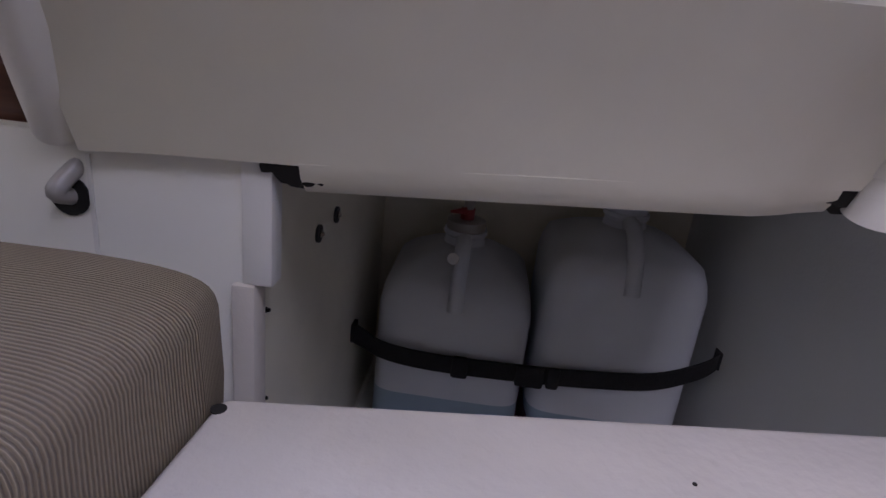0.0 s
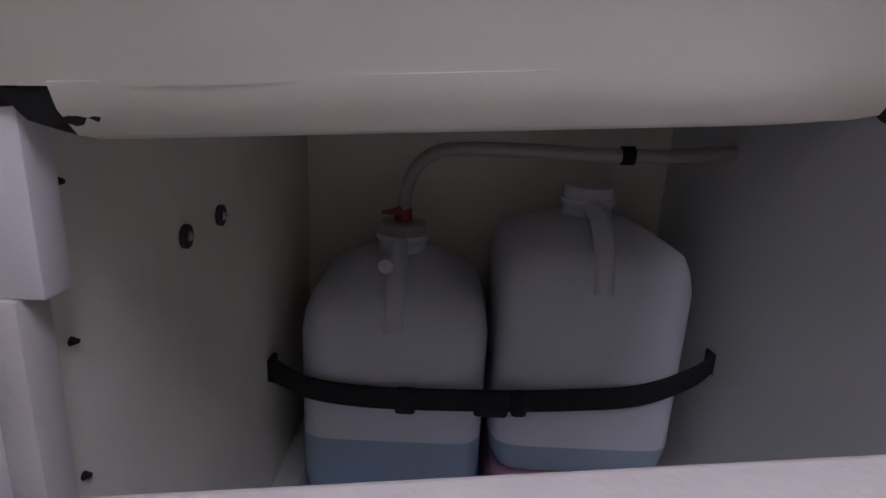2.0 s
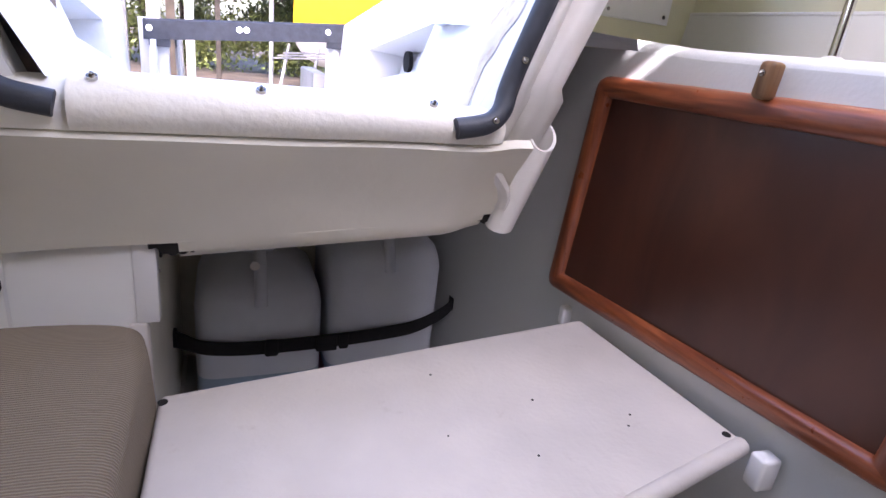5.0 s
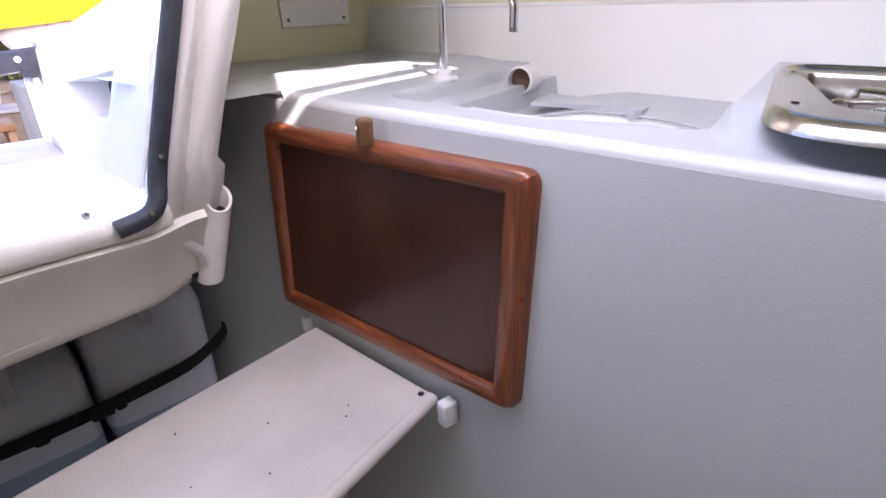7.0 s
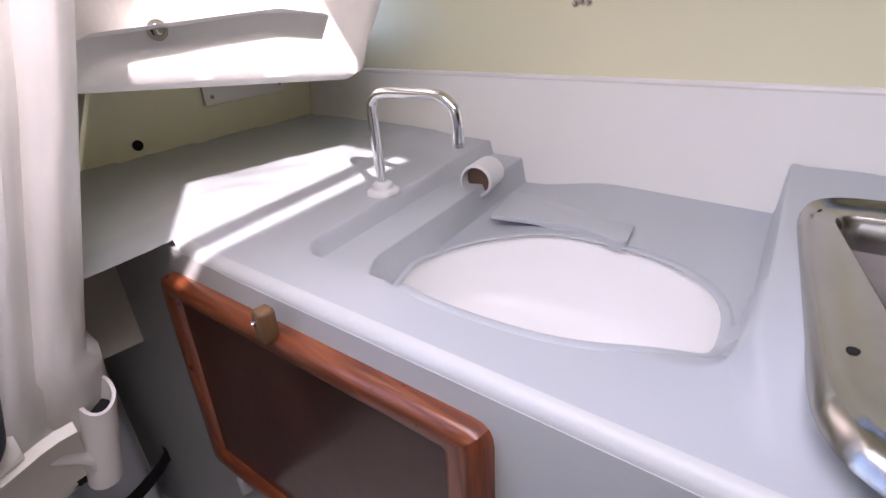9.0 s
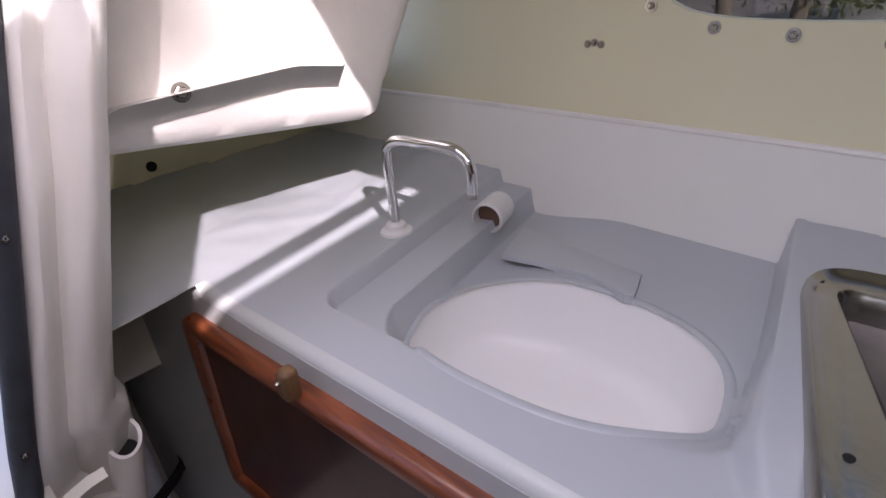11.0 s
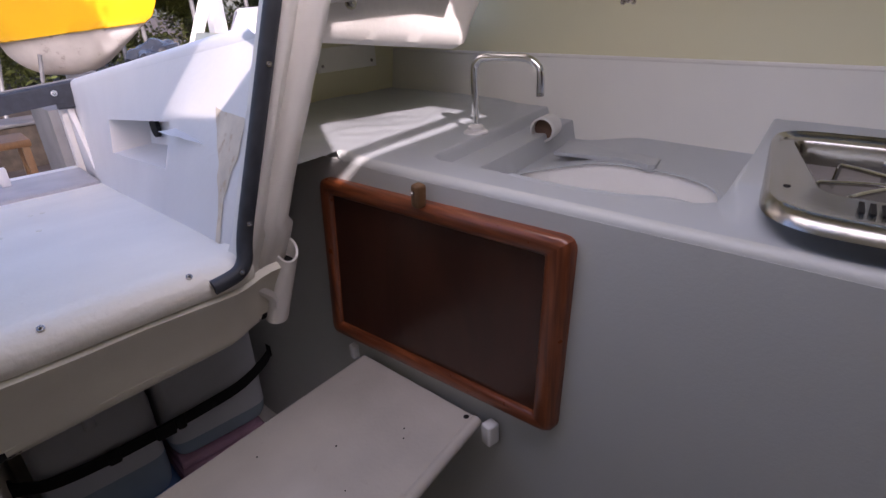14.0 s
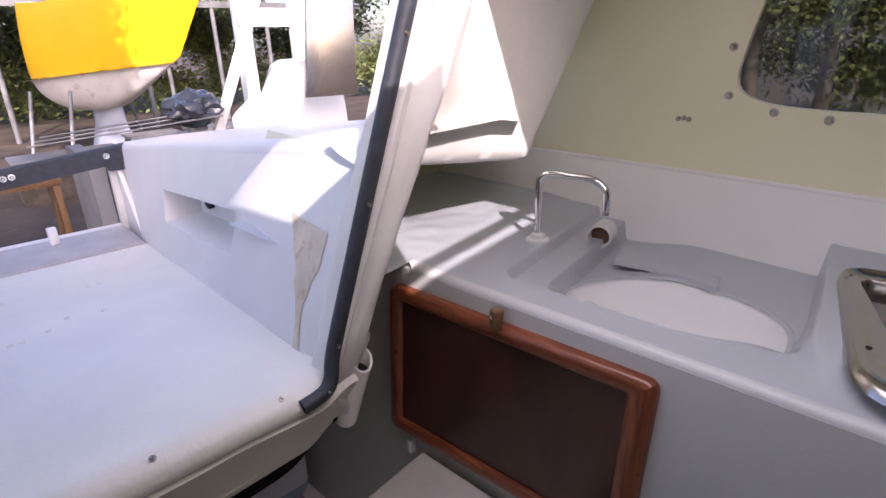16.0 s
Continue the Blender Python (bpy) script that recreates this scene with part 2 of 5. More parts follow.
def thicken(bm, depth, inside):
    """Give an open sheet a second skin, on the side away from the point inside."""
    bmesh.ops.recalc_face_normals(bm, faces=bm.faces[:])
    bm.normal_update()
    verts, faces = bm.verts[:], bm.faces[:]
    rim = [e for e in bm.edges if len(e.link_faces) == 1]
    away = sum(v.normal.dot(v.co - Vector(inside)) for v in verts)
    step = depth if away > 0 else -depth
    twin = {v: bm.verts.new(v.co + v.normal * step) for v in verts}
    for f in faces:
        bm.faces.new([twin[v] for v in reversed(f.verts)])
    for e in rim:
        a, b = e.verts
        bm.faces.new((a, b, twin[b], twin[a]))


def disc(c, normal, r, depth, sides=14):
    n = Vector(normal).normalized()
    return tube([Vector(c), Vector(c) + n * depth], r, sides)


def bolt(c, normal, r, parent=None, name="bolt"):
    n = Vector(normal).normalized()
    c = Vector(c)
    bm = tube([c - n * 0.002, c + n * r * 0.25], r, 14)
    tube([c + n * r * 0.25, c + n * r * 0.6, c + n * r * 0.95], [r * 0.62, r * 0.6, r * 0.3], 6, bm)
    if parent:
        return part(name, bm, M_STEEL, parent)
    return bm


def fair(x):
    x = min(1.0, max(0.0, x))
    return x * x * (3 - 2 * x)


def front_x(y):
    """The galley's front plane."""
    return 0.430 - 0.075 * y


def lean(z):
    """How far the aft bulkhead stands off at this height."""
    return 0.315 - 0.15 * (z - 0.8)


# ---- setting: ground, hull shell, roof ----
def gridsheet(x0, x1, y0, y1, nx, ny, f):
    bm = bmesh.new()
    rows = [[bm.verts.new((x0 + (x1 - x0) * i / nx, y0 + (y1 - y0) * j / ny, f(x0 + (x1 - x0) * i / nx, y0 + (y1 - y0) * j / ny))) for i in range(nx + 1)] for j in range(ny + 1)]
    for a, b in zip(rows, rows[1:]):
        for i in range(nx):
            bm.faces.new((a[i], a[i + 1], b[i + 1], b[i]))
    return bm


thing("ground", gridsheet(-300, 300, -300, 300, 60, 60, lambda x, y: -0.75 + 0.05 * noise.noise((x * 0.2, y * 0.2, 0))), M_GROUND,
      "bare dirt of the boatyard with dry leaves", "ground", kind="structure")
thing("floor", box(-0.9, 0.47, -1.6, 0.36, 0.0, 0.05), M_STEP, "white painted cabin sole", "floor", kind="structure")


def wall_x(z):
    return 0.895 + 0.14 * (z - 0.83)


def hull_wall(name, side, window, z_crease=0.961):
    """The cabin's side: a white lower strip with a ledge and a cream upper part with a window."""
    ob = base(name, "cream painted cabin side with a white lower strip", "wall", kind="structure")
    sx = lambda x: x if side > 0 else -0.02 - x
    zs = [0.0, 0.6, 0.80, 0.88, z_crease]
    ys = [-1.65 + 2.75 * k / 22 for k in range(23)]
    bow = lambda y: -0.03 * (y - 0.2) ** 2
    low = loft([[(sx(wall_x(z) + bow(y)), y, z) for z in zs] for y in ys], False)
    thicken(low, 0.02, (0, 0, 1))
    part("lower_wall", low, M_HULL, ob, "white painted lower strip of the cabin side")
    y0, y1, z0, z1 = window
    def hole(a):
        c, s = math.cos(a), math.sin(a)
        k = 0.36
        ex = math.copysign(abs(c) ** k, c) * (y1 - y0) / 2 + (y0 + y1) / 2
        ez = math.copysign(abs(s) ** k, s) * (z1 - z0) / 2 + (z0 + z1) / 2
        return ex - 0.28 * (ez - z0) * (1 if c > 0 else 0.2), ez
    ang = [2 * math.pi * k / 48 for k in range(48)]
    X = lambda y, z: sx(wall_x(z) + 0.003 + bow(y) - 0.35 * max(0, z - 1.02) ** 1.3)
    inner = [hole(a) for a in ang]
    outer = []
    for a in ang:
        c, s = math.cos(a), math.sin(a)
        m = max(abs(c), abs(s))
        c, s = c / m, s / m
        outer.append(((0.87 if c > 0 else -1.65) * abs(c) + (0.0) * (1 - abs(c)), (1.5 if s > 0 else z_crease) * abs(s) + 1.2 * (1 - abs(s))))
    rings = []
    for t in (0, 0.05, 0.15, 0.3, 0.5, 0.75, 1.0):
        rings.append([(X(i[0] * (1 - t) + o[0] * t, i[1] * (1 - t) + o[1] * t), i[0] * (1 - t) + o[0] * t, i[1] * (1 - t) + o[1] * t) for i, o in zip(inner, outer)])
    up = loft(rings, True, False)
    thicken(up, 0.01, (0, 0, 1))
    part("upper_wall", up, M_CREAM, ob, "cream painted upper part of the cabin side")
    crease = tube([(sx(wall_x(z_crease) + bow(y) + 0.003), y, z_crease) for y in ys], 0.0045, 8)
    part("crease", crease, M_PAINT, ob, "rounded crease of the liner")
    pane = loft([[(X(y, z) + 0.012 * side, y + (y - (y0 + y1) / 2) * 0.1, z + (z - (z0 + z1) / 2) * 0.1) for y, z in inner],
                 [(X(y, z) + 0.017 * side, y + (y - (y0 + y1) / 2) * 0.1, z + (z - (z0 + z1) / 2) * 0.1) for y, z in inner]])
    win = part("window", pane, M_TINT, ob, "smoke-tinted acrylic cabin window")
    win.visible_shadow = False
    ring = [hole(2 * math.pi * k / 720) for k in range(721)]
    spots, run = [ring[90]], 0.0
    for p, q in zip(ring[90:] + ring[1:90], ring[91:] + ring[1:91]):
        run += math.hypot(q[0] - p[0], q[1] - p[1])
        if run > 0.079:
            spots.append(q)
            run = 0.0
    for y, z in spots:
        cy, cz = (y0 + y1) / 2, (z0 + z1) / 2
        d = Vector((y - cy, z - cz)).normalized() * 0.022
        part("bolt", bolt((X(y + d.x, z + d.y), y + d.x, z + d.y), (-side, 0, 0.1), 0.0075), M_STEEL, win, "stainless bolt with a domed nut")
    return ob


hull_wall("wall_starboard", 1, (-0.55, 0.135, 1.086, 1.33))
hull_wall("wall_port", -1, (-0.55, 0.155, 1.10, 1.33))

HATCH = (-0.60, 0.412, -0.50, 0.36)


def roof():
    h = HATCH
    z = lambda x: 1.47 - 0.05 * x * x
    front = lambda x: -0.538 + 0.22 * x
    bm = bmesh.new()
    def quad(*p):
        bm.faces.new([bm.verts.new((x, y, z(x))) for x, y in p])
    xs = [h[0] + (h[1] - h[0]) * k / 8 for k in range(9)]
    for a, b in zip(xs, xs[1:]):
        quad((a, -1.66), (b, -1.66), (b, front(b)), (a, front(a)))
    # unseen cover added over the port part; its askew edge shapes the sun patch
    edge = lambda y: 0.045 + 0.50 * (y + 0.433)
    ys = [-0.55, -0.45, -0.30, -0.18]
    for a, b in zip(ys, ys[1:]):
        quad((h[0], a), (edge(a), a), (edge(b), b), (h[0], b))
    # gap left to starboard so that sun reaches the cockpit side
    quad((h[0], -0.18), (-0.03, -0.18), (-0.03, 0.17), (h[0], 0.17))
    quad((h[0], 0.17), (h[1], 0.17), (h[1], 0.36), (h[0], 0.36))
    quad((h[0], front(h[0])), (edge(-0.55), front(edge(-0.55))), (edge(-0.55), -0.55), (h[0], -0.55))
    for a, b in ((-1.05, -0.8), (-0.8, h[0]), (h[1], 0.6), (0.6, 0.8), (0.8, 1.05)):
        quad((a, -1.66), (b, -1.66), (b, 0.36), (a, 0.36))
    bmesh.ops.remove_doubles(bm, verts=bm.verts[:], dist=0.0005)
    thicken(bm, 0.03, (0, 0, 1))
    thing("ceiling", bm, M_CREAM, "cream painted cabin roof, its hatch opening partly covered to shape the sunlight", "ceiling", kind="structure")
    # bar out of view, added to cast the shade stripe on counter and panel
    bar = [(x, front(x) + dy, 1.470) for x, dy in ((-0.03, 0.055), (h[1], 0.055), (h[1], 0.088), (-0.03, 0.088))]
    thing("stripe_bar", prism(bar, (0, 0, 0.005), 0.001), M_GEL, "unseen white bar added across the hatch to cast a shade stripe", "hatch")


roof()
# closing wall out of view; its dark wood is chosen to reduce bounce light
thing("wall_forward", box(-1.0, 1.0, -1.70, -1.66, 0.0, 1.47), M_CABIN_WOOD, "unseen forward bulkhead, coloured dark to cut bounce light", "wall", kind="structure")


# ---- aft bulkhead round the companionway ----
def sill():
    """The bridge deck's front: rolled nose, face that slopes aft, lip at the bottom."""
    ob = base("bridge_deck_front", "white moulded companionway sill with a rolled nose and sloping face", "sill", kind="structure")
    # profile as (y, z), from the deck over the nose and down the face to the lip
    nose = [(0.480, 0.7555), (0.420, 0.7665), (0.375, 0.7765), (0.345, 0.784), (0.323, 0.782), (0.309, 0.773), (0.304, 0.761), (0.306, 0.749), (0.313, 0.742)]
    face = [(0.319, 0.743), (0.330, 0.727), (0.349, 0.702), (0.366, 0.672), (0.377, 0.648), (0.383, 0.634)]
    lip = [(0.380, 0.634), (0.383, 0.626), (0.390, 0.619), (0.402, 0.617), (0.420, 0.622), (0.470, 0.634)]
    def strip(prof, xs, wav=0.0, thick=0.012):
        up = lambda x, z: (0.07 * (x + 0.1) - 0.006) * (0.78 - z) / 0.16
        rows = [[(x, y + wav * noise.noise((x * 9, z * 9, 3)), z + up(x, z) + wav * noise.noise((x * 7, z * 5, 9))) for y, z in prof] for x in xs]
        bm = loft(rows, False)
        bmesh.ops.recalc_face_normals(bm, faces=bm.faces[:])
        bmesh.ops.solidify(bm, geom=bm.faces[:], thickness=thick)
        return bm
    def bend(bm):
        # the front curves aft into the column
        for v in bm.verts:
            v.co.y += 0.026 * fair((v.co.x - 0.165) / 0.071)
        return bm
    span = lambda a, b, n: [a + (b - a) * k / n for k in range(n + 1)]
    part("nose", strip(nose, span(-0.182, 0.135, 18), 0.001), M_COCKPIT, ob, "rounded white nose of the sill")
    shoulder = [(0.400, 0.7700), (0.372, 0.7755), (0.345, 0.7770), (0.325, 0.7735), (0.315, 0.766), (0.310, 0.756), (0.313, 0.742)]
    for x0, x1 in ((0.120, 0.203), (-0.262, -0.176)):
        part("shoulder", bend(strip(shoulder, span(x0, x1, 10), 0.002)), M_COCKPIT, ob, "white moulded shoulder beside the trim")
    bm = strip(face, span(-0.262, 0.246, 32), 0.003)
    part("face", bend(bm), M_SILL, ob, "cream-white sloping face under the sill")
    low = [[(x, y, z + 0.07 * (x + 0.1) - 0.006) for y, z in lip] for x in span(-0.115, 0.228, 18)]
    bm = loft(low, False)
    bmesh.ops.recalc_face_normals(bm, faces=bm.faces[:])
    bmesh.ops.solidify(bm, geom=bm.faces[:], thickness=0.01)
    part("lip", bend(bm), M_SILL, ob, "rolled lower lip")
    for x in (-0.165, -0.04, 0.118):
        part("screw", bolt((x, 0.318, 0.781), (0, -0.5, 1), 0.004), M_STEEL, ob, "countersunk deck screw")
    end = [(-0.243, 0.300, 0.752), (-0.256, 0.330, 0.708), (-0.270, 0.358, 0.664), (-0.283, 0.385, 0.625)]
    part("end_column", tube(curve(end, 4), 0.016, 14), M_PAINT, ob, "rounded white end of the sill")
    part("end_hole", disc((-0.257, 0.309, 0.703), (-0.1, 0.75, 0.65), 0.007, 0.012, 14), M_DARK, ob, "dark drain hole")
    # dark ragged strips at both ends of the lip
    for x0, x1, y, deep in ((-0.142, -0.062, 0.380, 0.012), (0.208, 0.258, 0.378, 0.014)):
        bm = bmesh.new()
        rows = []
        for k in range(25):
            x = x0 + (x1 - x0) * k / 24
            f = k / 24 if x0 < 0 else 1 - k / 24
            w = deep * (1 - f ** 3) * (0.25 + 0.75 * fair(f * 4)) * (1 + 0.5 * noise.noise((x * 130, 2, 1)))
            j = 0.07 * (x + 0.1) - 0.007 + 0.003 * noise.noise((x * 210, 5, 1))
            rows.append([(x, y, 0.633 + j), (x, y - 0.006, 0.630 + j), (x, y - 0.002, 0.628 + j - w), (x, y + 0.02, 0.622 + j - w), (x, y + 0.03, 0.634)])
        loft(rows, True, True, bm)
        part("ragged_strip", bend(bm), M_DARK, ob, "dark ragged edge strip")
    return ob


sill()


def post(side):
    """The moulded column beside the companionway, with ribs, and the drain pipe that ends in it."""
    ob = base("companionway_post", "white glass-fibre column beside the companionway with moulded ribs", "post", group="companionway posts", kind="structure")
    sx = lambda x: x if side > 0 else -0.030 - x
    rows = []
    for k in range(61):
        z = 0.655 + (1.47 - 0.655) * k / 60
        g = Vector((0.198 + 0.29 * (z - 0.8), 0.328 - 0.10 * (z - 0.8)))
        r = Vector((0.286 + 0.23 * (z - 0.82), 0.360 - 0.31 * (z - 0.82)))
        if z < 0.80:
            t = fair((0.745 - z) / 0.08)
            g.x, g.y = g.x + (0.240 - g.x) * t, g.y + (0.80 - z) * 0.28
            r.y += (0.80 - z) * 0.28
            r.x = max(r.x, 0.292)
        row = [(sx(g.x - 0.002), g.y + 0.03, z)]
        n = 26
        for i in range(n + 1):
            s = i / n
            p = g.lerp(r, s)
            bump = 0.016 * max(0, math.sin(math.pi * min(1, s / 0.42))) if s < 0.42 else 0.022 * max(0.0, math.sin(math.pi * (s - 0.42) / 0.58)) ** 0.7
            bump += 0.0042 * noise.noise((s * 5, z * 7, 5)) + 0.0018 * noise.noise((s * 14, z * 22, 8))
            row.append((sx(p.x + 0.0015 * noise.noise((z * 12, s * 3, 2))), p.y - bump, z))
        row.append((sx(r.x + 0.005), r.y + 0.02, z))
        row.append((sx(r.x), r.y + 0.14, z))
        rows.append(row)
    part("column", loft(rows, True), M_PAINT, ob)
    # half pipe that carries on below the column
    c0, c1 = Vector((sx(0.274), 0.366, 0.750)), Vector((sx(0.254), 0.402, 0.628))
    bm = bmesh.new()
    rings = []
    d = (c1 - c0).normalized()
    a = Vector((1, 0, 0))
    b = d.cross(a).normalized()
    for t, r in ((0, 0.0180), (0.5, 0.0180), (1, 0.0180), (1, 0.0140), (0.5, 0.0140), (0, 0.0140)):
        cc = c0.lerp(c1, t)
        rings.append([cc + (a * math.cos(q) + b * math.sin(q)) * r + d * (0.012 * math.sin(q) if t == 0 else 0) for q in (2 * math.pi * k / 20 for k in range(20))])
    loft(rings, True, False, bm, path_closed=True)
    pipe = part("drain_pipe", bm, M_PAINT, ob, "short white painted drain pipe")
    part("bore", tube([c0 + d * 0.02, c1 - d * 0.004], 0.0143, 14), M_DARK, pipe, "dark bore of the pipe")
    # rubber trim on the companionway's edge
    tx = lambda x: x if side > 0 else -0.050 - x
    pts = [(tx(0.140), 0.308, 0.760), (tx(0.172), 0.307, 0.767), (tx(0.187), 0.310, 0.780), (tx(0.194), 0.315, 0.802)]
    pts += [(tx(0.192 + 0.29 * (z - 0.8)), 0.316 - 0.10 * (z - 0.8), z) for z in (0.84, 0.95, 1.1, 1.25, 1.47)]
    line = curve(pts, 5)
    trim = part("rubber_trim", tube(line, 0.0105, 10), M_RUBBER, ob, "dark grey rubber edge trim")
    for z in (0.83, 1.02, 1.22):
        part("screw", bolt((tx(0.192 + 0.29 * (z - 0.8)), 0.306 - 0.10 * (z - 0.8), z), (0, -1, 0.2), 0.0035), M_STEEL, trim)
    part("screw", bolt((tx(0.176), 0.297, 0.772), (0, -1, 0.3), 0.0035), M_STEEL, trim)
    # the flat jamb behind the trim
    jamb = loft([[(tx(0.194 + 0.29 * (z - 0.8) + 0.2 * max(0, y)), 0.328 - 0.10 * (z - 0.8) + y, z) for y in (-0.004, 0.014, 0.032)] for z in (0.80, 1.0, 1.25, 1.47)], False)
    thicken(jamb, 0.006, (0, 0.4, 1))
    part("jamb", jamb, M_GEL, ob, "white jamb of the companionway")
    return ob


post(1)
post(-1)


def seat_moulding(side):
    """The rounded white panel between post and cabin side, open underneath."""
    sx = lambda x: x if side > 0 else -x - 0.02
    ob = base("bulkhead_panel", "white brush-painted moulded bulkhead panel with a rounded lower edge", "panel", group="bulkhead panels", kind="structure")
    rows = []
    prof = [(0.15, 0.030), (0.10, 0.012), (0.055, 0.003), (0.022, 0.002), (0.004, 0.010), (-0.002, 0.026), (-0.0012, 0.042), (0.0008, 0.052), (0.0014, 0.062), (0.0005, 0.13), (0.0, 0.26), (0.0, 0.48)]
    n = 30
    for i in range(n + 1):
        s = i / n
        row = []
        for dy, dz in prof:
            right = 0.714 + 0.50 * max(0.0, dz - 0.03)
            left = 0.330 + 0.23 * max(0.0, dz)
            x = left + (right - left) * s
            end = max(0.0, (s - 0.86) / 0.14)
            rise = 0.045 * end ** 2 * (1 if dz < 0.05 else 0.4)
            back = 0.06 * end ** 3
            z = 1.036 - 0.048 * s + dz + rise
            y = 0.372 - 0.16 * dz + dy + back + 0.003 * noise.noise((x * 14, z * 14, 4)) + 0.0015 * noise.noise((x * 40, z * 40, 6))
            row.append((sx(x), y, min(z, 1.47)))
        rows.append(row)
    rows.append([(x + 0.012 * side, y + 0.05, z) for x, y, z in rows[-1]])
    rows.append([(x, y + 0.12, z) for x, y, z in rows[-1]])
    bm = loft(rows, False)
    bmesh.ops.recalc_face_normals(bm, faces=bm.faces[:])
    part("panel", bm, M_PAINT, ob)
    part("bolt", bolt((sx(0.437), 0.366, 1.081), (0, -1, 0), 0.010), M_STEEL, ob, "stainless bolt with a washer")
    return ob


seat_moulding(1)
seat_moulding(-1)


# ---- galley ----
def galley_point(u, v, z):
    return Vector((front_x(v) + 0.976 * u, v + 0.217 * u, z))


SINK = (0.180, 0.012, 0.121, 0.165)


def sink_ring(a, k=1.0):
    c, s = math.cos(a), math.sin(a)
    e = 0.80
    u = math.copysign(abs(c) ** e, c) * SINK[2] * k
    v = math.copysign(abs(s) ** e, s) * SINK[3] * k
    return SINK[0] + u - 0.03 * v, SINK[1] + v


def sink_f(u, v):
    b = (v - SINK[1]) / SINK[3]
    a = (u - SINK[0] + 0.03 * (v - SINK[1])) / SINK[2]
    p = 2 / 0.80
    return (abs(a) ** p + abs(b) ** p) ** (1 / p)


def counter_z(u, v):
    z = 0.862
    # aft shelf is a little higher
    z += 0.006 * fair((v - 0.30) / 0.10)
    # shallow tray between the faucet deck and the basin well, with a round front end
    du, dv = max(0.0, 0.098 - u), max(0.0, v - 0.216)
    d = math.hypot(du, dv)
    z -= 0.020 * (1 - fair((d - 0.024) / 0.009)) * fair((v - 0.02) / 0.15)
    # basin well with rounded front corners
    cu, cv = max(0.0, 0.140 - u), max(0.0, v - 0.118, -0.104 - 0.020 * fair((u - 0.16) / 0.1) - v)
    d = math.hypot(cu, cv)
    z -= 0.036 * (1 - fair((d - 0.056) / 0.012)) * (fair((u - 0.075) / 0.10) + (fair((u - 0.050) / 0.03) - fair((u - 0.075) / 0.10)) * fair((v - 0.05) / 0.07))
    # raised stove platform
    dv = -0.176 - v - 0.02 * fair((0.12 - u) / 0.1)
    soft = 0.018 - 0.008 * fair((u - 0.18) / 0.12)
    rim = fair((dv + soft) / soft)
    z = z + (0.884 - z) * rim * fair((u - 0.02) / 0.10)
    # front edge rolls over
    if u < 0.013 and v < 0.392:
        z -= 0.013 - math.sqrt(max(0, 0.013 ** 2 - (0.013 - u) ** 2))
    z += 0.0022 * noise.noise((u * 24, v * 24, 0)) * fair((v - 0.32) / 0.05)
    return z


